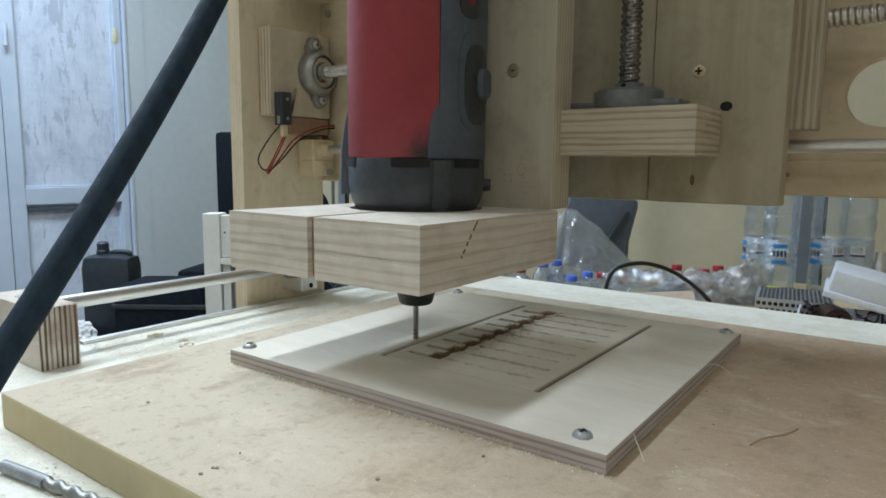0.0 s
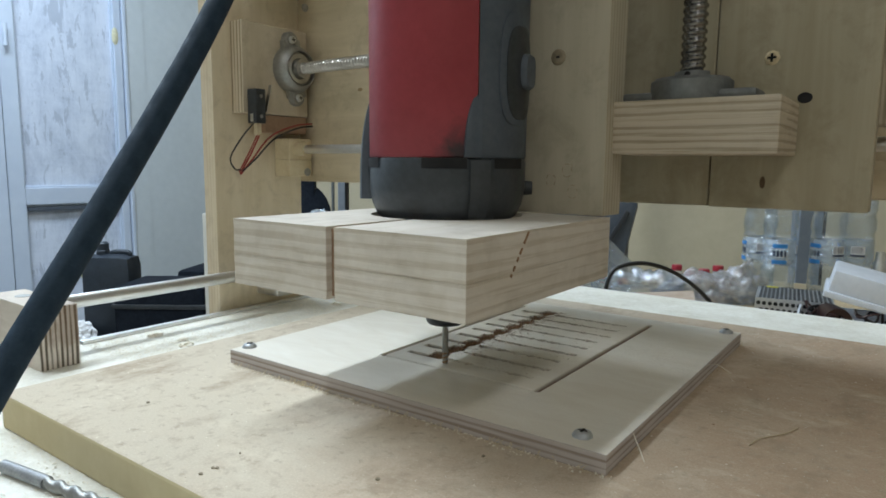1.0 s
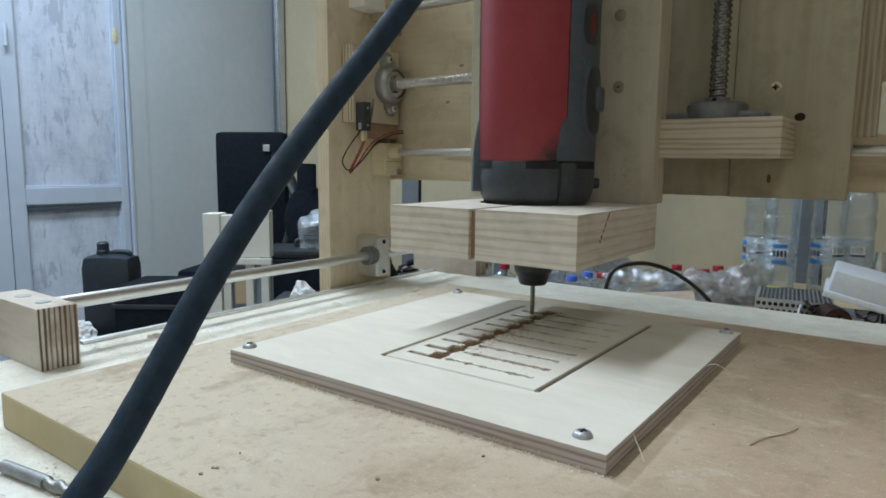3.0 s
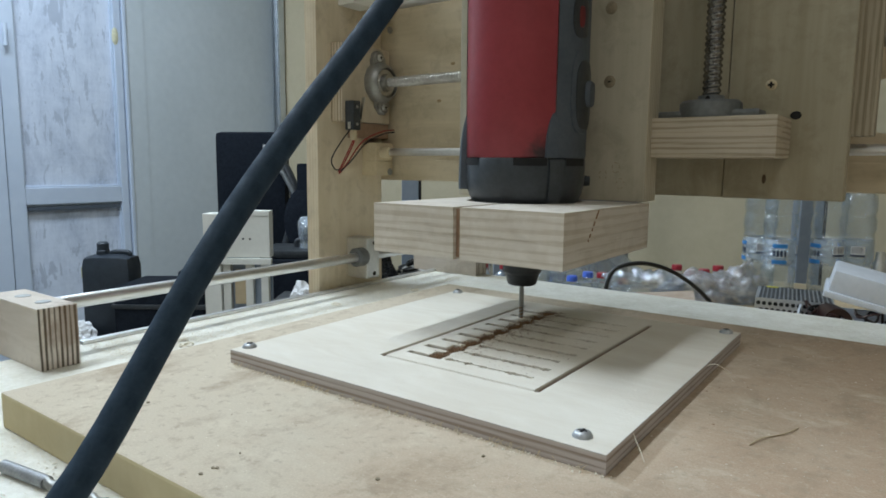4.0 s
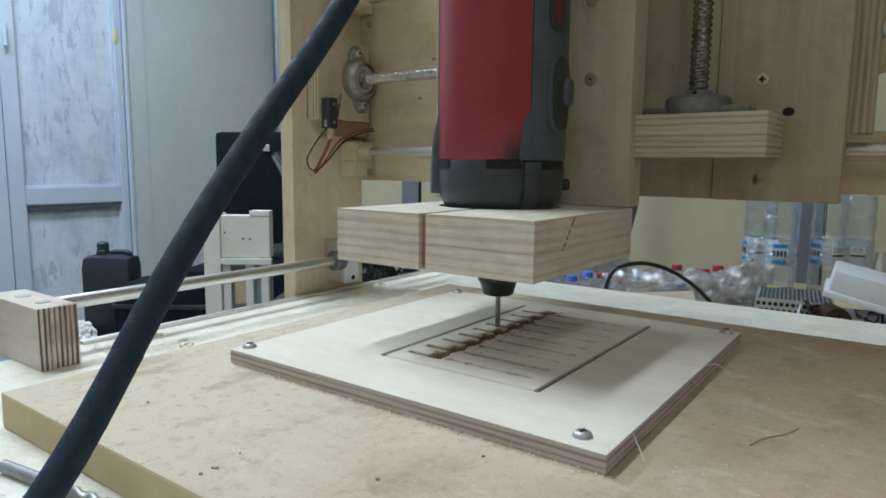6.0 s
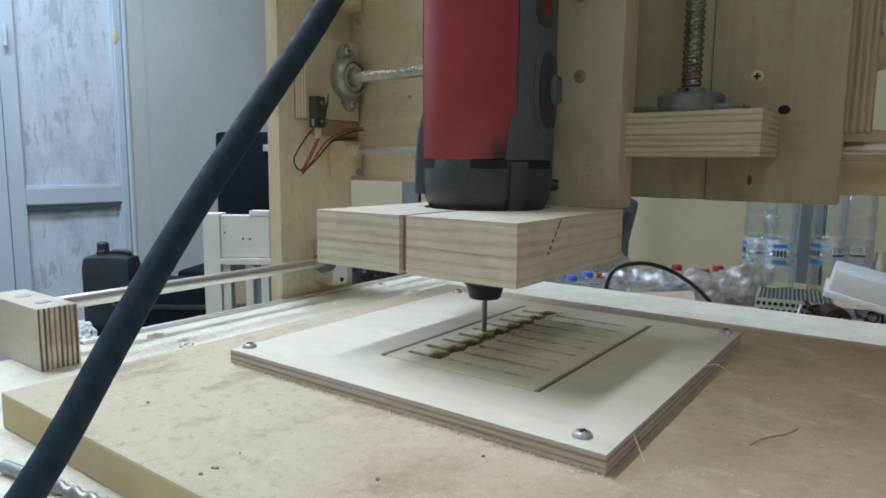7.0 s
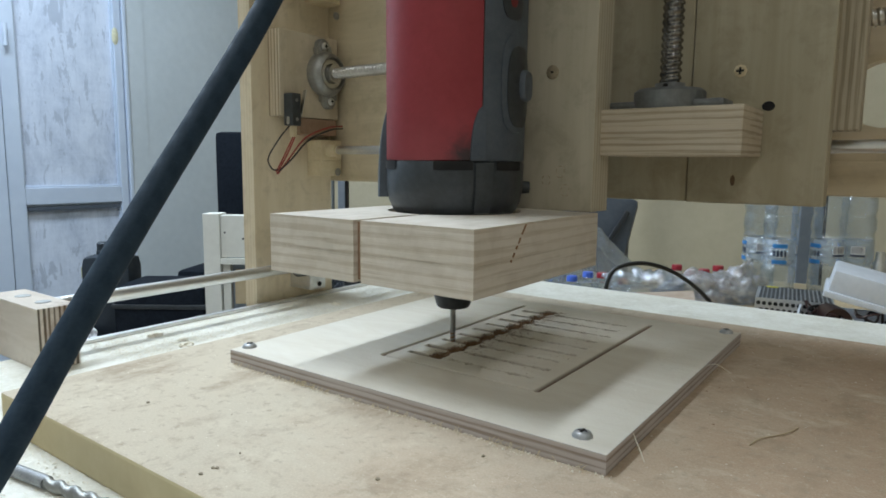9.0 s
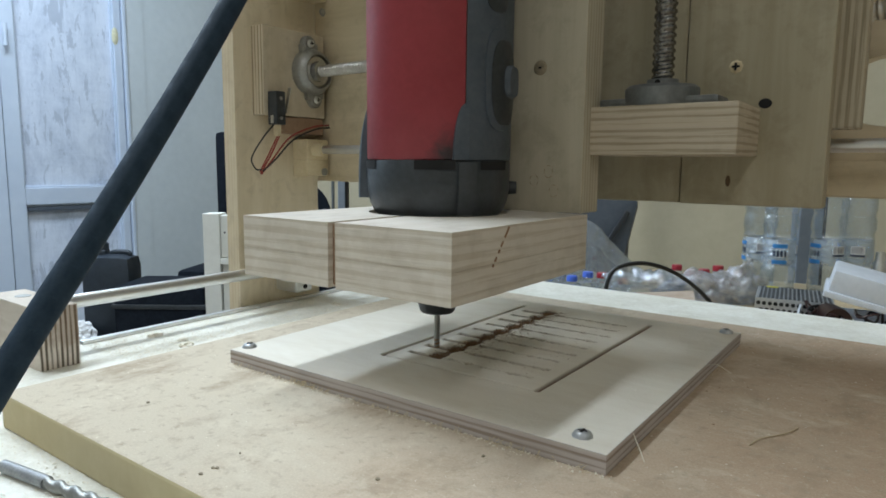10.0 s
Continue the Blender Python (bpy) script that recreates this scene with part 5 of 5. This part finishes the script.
def scraps():
    """Drill bits, sawdust and shavings on the base."""
    for x0, y0, x1, y1 in ((-0.268, 0.090, -0.205, 0.0995),):
        d = thing("drill_bit", "steel twist drill lying in sawdust on the base", "drill bit")
        z = BASE + 0.0025
        e = Vector((x0, y0, z)).lerp(Vector((x1, y1, z)), 0.42)
        part("shank", rod(B(), (x0, y0, z), e, 0.0024), M_DULL, d, smooth=True)
        part("fluted_tip", thread(B(), e, (x1, y1, z), 0.0024, 0.0085, 0.0007, 24, 2), M_CAST, d, "dull spiral flutes", True)
    d = thing("drill_bit", "long steel twist drill lying on the base", "drill bit")
    part("fluted_tip", thread(B(), (-0.262, 0.072, BASE + 0.002), (-0.16, 0.080, BASE + 0.002), 0.0020, 0.0075, 0.0006, 24, 2), M_CAST, d, smooth=True)

    def scatter(name, label, n, place, size, material, seed, flatness=0.5):
        r = random.Random(seed)
        verts, faces = [], []
        for _ in range(n):
            x, y, z = place(r)
            s, a = size * (0.4 + r.random() ** 2 * 1.6), r.random() * 6.283
            k = len(verts)
            for dx, dy, dz in ((1, 0, 0), (-0.5, 0.8, 0), (-0.6, -0.7, 0), (0.1, 0.1, flatness)):
                dx, dy = dx * r.uniform(0.6, 1.3), dy * r.uniform(0.6, 1.3)
                verts.append((x + s * (dx * math.cos(a) - dy * math.sin(a)), y + s * (dx * math.sin(a) + dy * math.cos(a)), z + s * dz))
            faces += [(k, k + 1, k + 3), (k + 1, k + 2, k + 3), (k + 2, k, k + 3)]
        me = bpy.data.meshes.new(name)
        me.from_pydata(verts, [], faces)
        me.materials.append(material)
        tagged(new(name, me), label, "sawdust", "", "stuff")
    scatter("sawdust", "pale sawdust heaped along the base's side", 9000,
            lambda r: (-0.312 - 0.105 * r.random(), 0.19 + 0.36 * r.random() ** 1.4, BASE + 0.001 * r.random() * r.random() * 4), 0.00048, M_DUST, 1)
    r = random.Random(40)
    for k in range(9):
        x, y = -0.330 - 0.085 * r.random(), 0.20 + 0.30 * r.random()
        h = thing("sawdust_heap", "small loose heap of pale sawdust on the base", "sawdust", "sawdust heaps", "stuff", at=pose(x, y, BASE, 0, 0, r.random() * 90))
        part("heap", crumple(0.0025 + 0.003 * r.random(), 0.0025 + 0.002 * r.random(), 0.0012 + 0.001 * r.random(), 60 + k, 4, 0.6, 0.0), M_DUST, h, smooth=True)
    scatter("sawdust", "pale sawdust in front of the spoilboard", 5200,
            lambda r: (-0.42 + 0.30 * r.random(), 0.107 - 0.09 * r.random() ** 1.3 if r.random() < 0.75 else 0.14 - 0.03 * r.random(), BASE + 0.0006 * r.random()), 0.00040, M_DUST, 2)
    scatter("sawdust", "fine chips along the plate's front edge", 420,
            lambda r: (-0.272 + 0.20 * r.random(), 0.1935 - 0.004 * r.random() ** 2, 0.0002), 0.00042, M_DUST, 3, 0.7)
    scatter("sawdust", "fine wood dust over the spoilboard", 1500,
            lambda r: (-0.31 + 0.30 * r.random(), 0.108 + 0.33 * r.random(), 0.0), 0.00026, M_DUST, 4)
    scatter("milling_chips", "brown milling chips lying along the toothed pocket", 2200,
            lambda r: (-0.1835 + r.gauss(0, 0.0026), 0.247 + 0.126 * r.random(), 0.0048 + 0.0022 * r.random()), 0.00050, M_CHIP, 6, 0.8)
    scatter("milling_chips", "loose brown dust spread beside the toothed pocket", 1500,
            lambda r: (-0.1795 + abs(r.gauss(0, 0.0050)), 0.262 + 0.112 * r.random() ** 0.8, 0.0071), 0.00022, M_CHIP, 9, 0.6)
    scatter("milling_chips", "thin brown dust over the plate's slots", 500,
            lambda r: (-0.18 + 0.05 * r.random() ** 1.5, 0.245 + 0.12 * r.random(), 0.0071), 0.00020, M_CHIP, 7, 0.6)
    scatter("dark_specks", "tiny dark specks on the spoilboard", 90,
            lambda r: (-0.30 + 0.29 * r.random(), 0.11 + 0.30 * r.random(), 0.0), 0.00032, M_CHIP, 8)
    r = random.Random(77)
    fray = B()
    for _ in range(80):
        x = -0.272 + 0.198 * (r.random() if r.random() < 0.5 else r.choice((0.22, 0.27, 0.33, 0.80, 0.84)) + r.gauss(0, 0.02))
        x, k = min(-0.0745, max(-0.2722, x)), r.uniform(0.0008, 0.0030)
        sweep(fray, [(x, 0.1934, 0.0012 + 0.001 * r.random()), (x + r.gauss(0, 0.0008), 0.1934 - k * 0.6, 0.0009), (x + r.gauss(0, 0.0014), 0.1934 - k, 0.0002)], 0.00011, 4, 2)
    tagged(part("wood_fibres", fray, M_PALE), "frayed pale fibres along the plate's lower edge", "splinters", "", "stuff")
    s = thing("wood_splinter", "thin wood splinter lying on the spoilboard", "splinter", "splinters")
    part("fibre", sweep(B(), [(-0.0415, 0.2475, 0.0003), (-0.0395, 0.2551, 0.0006), (-0.0343, 0.2642, 0.0003), (-0.0320, 0.2670, 0.0008), (-0.0298, 0.2757, 0.0003)], 0.00026, 6), M_TABLE, s, smooth=True)
    for pts in ([(-0.0752, 0.2194, 0.0071), (-0.0735, 0.2173, 0.0052), (-0.0700, 0.2135, 0.0025), (-0.0675, 0.2104, 0.0004)], [(-0.0742, 0.318, 0.006), (-0.070, 0.316, 0.008), (-0.064, 0.320, 0.004)]):
        s = thing("wood_splinter", "pale wood splinter hanging from the plate's edge", "splinter", "splinters")
        part("fibre", sweep(B(), pts, 0.00018, 6), M_DUST, s, smooth=True)



def motions():
    """Cutter positions over time drive gantry, carriage and tool; the cord and the blower have their own."""
    cutter = [
    (0.0, -0.2116, 0.2667, -0.0005), (0.1, -0.2104, 0.2980, -0.0003), (0.2, -0.2089, 0.3631, -0.0010), (0.3, -0.1975, 0.3885, 0.0002),
    (0.4, -0.1683, 0.3888, 0.0013), (0.5, -0.1310, 0.3820, -0.0012), (0.6, -0.1235, 0.3500, -0.0018), (0.7, -0.1257, 0.2885, -0.0022),
    (0.8, -0.1262, 0.2575, -0.0015), (0.9, -0.1412, 0.2420, -0.0010), (1.0, -0.1736, 0.2412, -0.0005), (1.1, -0.2075, 0.2420, 0.0001),
    (1.2, -0.2065, 0.2838, 0.0070), (1.3, -0.1994, 0.3107, 0.0080), (1.4, -0.1960, 0.3420, 0.0074), (1.5, -0.1902, 0.3702, 0.0065),
    (1.6, -0.1991, 0.3699, -0.0001), (1.7, -0.1511, 0.3701, 0.0002), (1.8, -0.1439, 0.3711, 0.0002), (1.9, -0.1801, 0.3770, 0.0002),
    (2.0, -0.1882, 0.3687, 0.0007), (2.1, -0.1780, 0.3695, 0.0000), (2.2, -0.1760, 0.3670, 0.0000), (2.3, -0.1820, 0.3620, 0.0010),
    (2.4, -0.1870, 0.3585, 0.0060), (2.5, -0.1865, 0.3574, 0.0069), (2.6, -0.1865, 0.3570, 0.0030), (2.7, -0.1885, 0.3548, 0.0022),
    (2.8, -0.1830, 0.3555, -0.0008), (2.9, -0.1890, 0.3565, -0.0008), (3.0, -0.1910, 0.3590, -0.0008), (3.1, -0.1740, 0.3590, -0.0008),
    (3.2, -0.1565, 0.3587, -0.0008), (3.3, -0.1810, 0.3550, -0.0008), (3.4, -0.1900, 0.3465, 0.0032), (3.5, -0.1880, 0.3435, 0.0032),
    (3.6, -0.1855, 0.3435, -0.0008), (3.7, -0.1900, 0.3425, -0.0008), (3.8, -0.1830, 0.3435, -0.0008), (3.9, -0.1890, 0.3445, -0.0008),
    (4.0, -0.1913, 0.3454, 0.0009), (4.1, -0.1740, 0.3454, -0.0008), (4.2, -0.1536, 0.3446, -0.0006), (4.3, -0.1810, 0.3414, -0.0008),
    (4.4, -0.1900, 0.3329, 0.0032), (4.5, -0.1872, 0.3286, 0.0035), (4.6, -0.1855, 0.3299, -0.0008), (4.7, -0.1900, 0.3289, -0.0008),
    (4.8, -0.1830, 0.3299, -0.0008), (4.9, -0.1890, 0.3309, -0.0008), (5.0, -0.1907, 0.3306, -0.0007), (5.1, -0.1740, 0.3306, -0.0008),
    (5.2, -0.1556, 0.3304, -0.0012), (5.3, -0.1810, 0.3266, -0.0008), (5.4, -0.1900, 0.3181, 0.0032), (5.5, -0.1882, 0.3150, 0.0038),
    (5.6, -0.1856, 0.3151, -0.0011), (5.7, -0.1902, 0.3138, -0.0011), (5.8, -0.1830, 0.3151, -0.0008), (5.9, -0.1890, 0.3161, -0.0008),
    (6.0, -0.1910, 0.3170, -0.0008), (6.1, -0.1740, 0.3170, -0.0008), (6.2, -0.1565, 0.3167, -0.0008), (6.3, -0.1810, 0.3130, -0.0008),
    (6.4, -0.1900, 0.3045, 0.0032), (6.5, -0.1880, 0.3015, 0.0032), (6.6, -0.1855, 0.3015, -0.0008), (6.7, -0.1900, 0.3005, -0.0008),
    (6.8, -0.1830, 0.3015, -0.0008), (6.9, -0.1890, 0.3025, -0.0008), (7.0, -0.1910, 0.3028, -0.0008), (7.1, -0.1740, 0.3028, -0.0008),
    (7.2, -0.1581, 0.2995, -0.0014), (7.3, -0.1810, 0.2988, -0.0008), (7.4, -0.1900, 0.2903, 0.0032), (7.5, -0.1888, 0.2849, 0.0022),
    (7.6, -0.1855, 0.2873, -0.0008), (7.7, -0.1900, 0.2863, -0.0008), (7.8, -0.1830, 0.2873, -0.0008), (7.9, -0.1890, 0.2883, -0.0008),
    (8.0, -0.1918, 0.2886, -0.0015), (8.1, -0.1740, 0.2886, -0.0008), (8.2, -0.1591, 0.2848, -0.0015), (8.3, -0.1810, 0.2846, -0.0008),
    (8.4, -0.1900, 0.2761, 0.0032), (8.5, -0.1911, 0.2724, 0.0015), (8.6, -0.1855, 0.2731, -0.0008), (8.7, -0.1900, 0.2721, -0.0008),
    (8.8, -0.1830, 0.2731, -0.0008), (8.9, -0.1890, 0.2741, -0.0008), (9.0, -0.1940, 0.2763, -0.0015), (9.1, -0.1740, 0.2758, -0.0008),
    (9.2, -0.1623, 0.2747, -0.0010), (9.3, -0.1810, 0.2718, -0.0008), (9.4, -0.1900, 0.2633, 0.0032), (9.5, -0.1891, 0.2555, 0.0009),
    (9.6, -0.1855, 0.2603, -0.0008), (9.7, -0.1900, 0.2593, -0.0008), (9.8, -0.1830, 0.2603, -0.0008), (9.9, -0.1890, 0.2613, -0.0008),
    (10.0, -0.1927, 0.2604, -0.0013),
    ]
    walk(GANTRY, [(t, pose(0, y, 0)) for t, x, y, z in cutter])
    walk(CARRIAGE, [(t, pose(x, y, 0)) for t, x, y, z in cutter])
    walk(MOUNT, [(t, pose(x, y, z)) for t, x, y, z in cutter])
    walk(TOOL, [(t, pose(x, y, z)) for t, x, y, z in cutter])
    # Shifts of the upper and lower half, set to fit the camera's view.
    view_shift = [(0.0, -0.845, -1.7), (0.1, -0.42, -1.3), (0.2, 0.12, -0.74), (0.5, 1.085, -0.32), (0.7, 0.475, -0.22), (1.0, -0.795, -1.44), (1.2, -0.76, -1.68), (1.3, 0.875, 0.53), (1.5, 0.765, 1.19), (1.7, 1.29, 1.66), (2.0, 0.93, 1.46), (2.5, 0.95, 1.28), (2.7, 0.925, 1.3), (4.0, 0.70, 0.99), (4.5, 0.68, 0.91), (5.0, 0.59, 0.59), (5.5, 0.39, 0.60), (7.0, 0.18, 0.25), (7.5, -0.05, -0.15), (8.0, -0.095, -0.34), (8.5, -0.245, -0.60), (9.0, -0.36, -0.62), (9.5, -0.79, -1.41), (10.0, -0.68, -1.48)]
    line = [(t, cord_poses(a, b)) for t, a, b in view_shift]
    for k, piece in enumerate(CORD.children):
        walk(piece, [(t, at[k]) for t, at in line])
    walk(BLOWER, [
        (0.0, pose(0.30, 0.26, -0.0985, 0, 0, 140)),
        (5.4, pose(0.30, 0.26, -0.0985, 0, 0, 140)),
        (5.5, pose(0.1600, 0.2200, 0.0700, 0, 10, 170)),
        (5.6, pose(-0.0432, 0.2177, 0.0187, 0, 13.4, -121.9)),
        (5.7, pose(-0.0159, 0.2920, 0.0165, 0, 7.3, -122.9)),
        (5.9, pose(0.1000, 0.3000, 0.0600, 0, 15, 190)),
        (6.2, pose(0.2400, 0.2800, 0.0200, 0, 0, 160)),
        (6.4, pose(0.30, 0.26, -0.0985, 0, 0, 140)),
        (10.0, pose(0.30, 0.26, -0.0985, 0, 0, 140)),
    ])


room()
bench()
workpiece()
GANTRY, CARRIAGE, MOUNT, TOOL, CORD, BLOWER = gantry(), carriage(), tool_mount(), rotary_tool(), power_cord(), dust_blower()
bench_clutter()
behind()
rubbish_bag()
scraps()
motions()
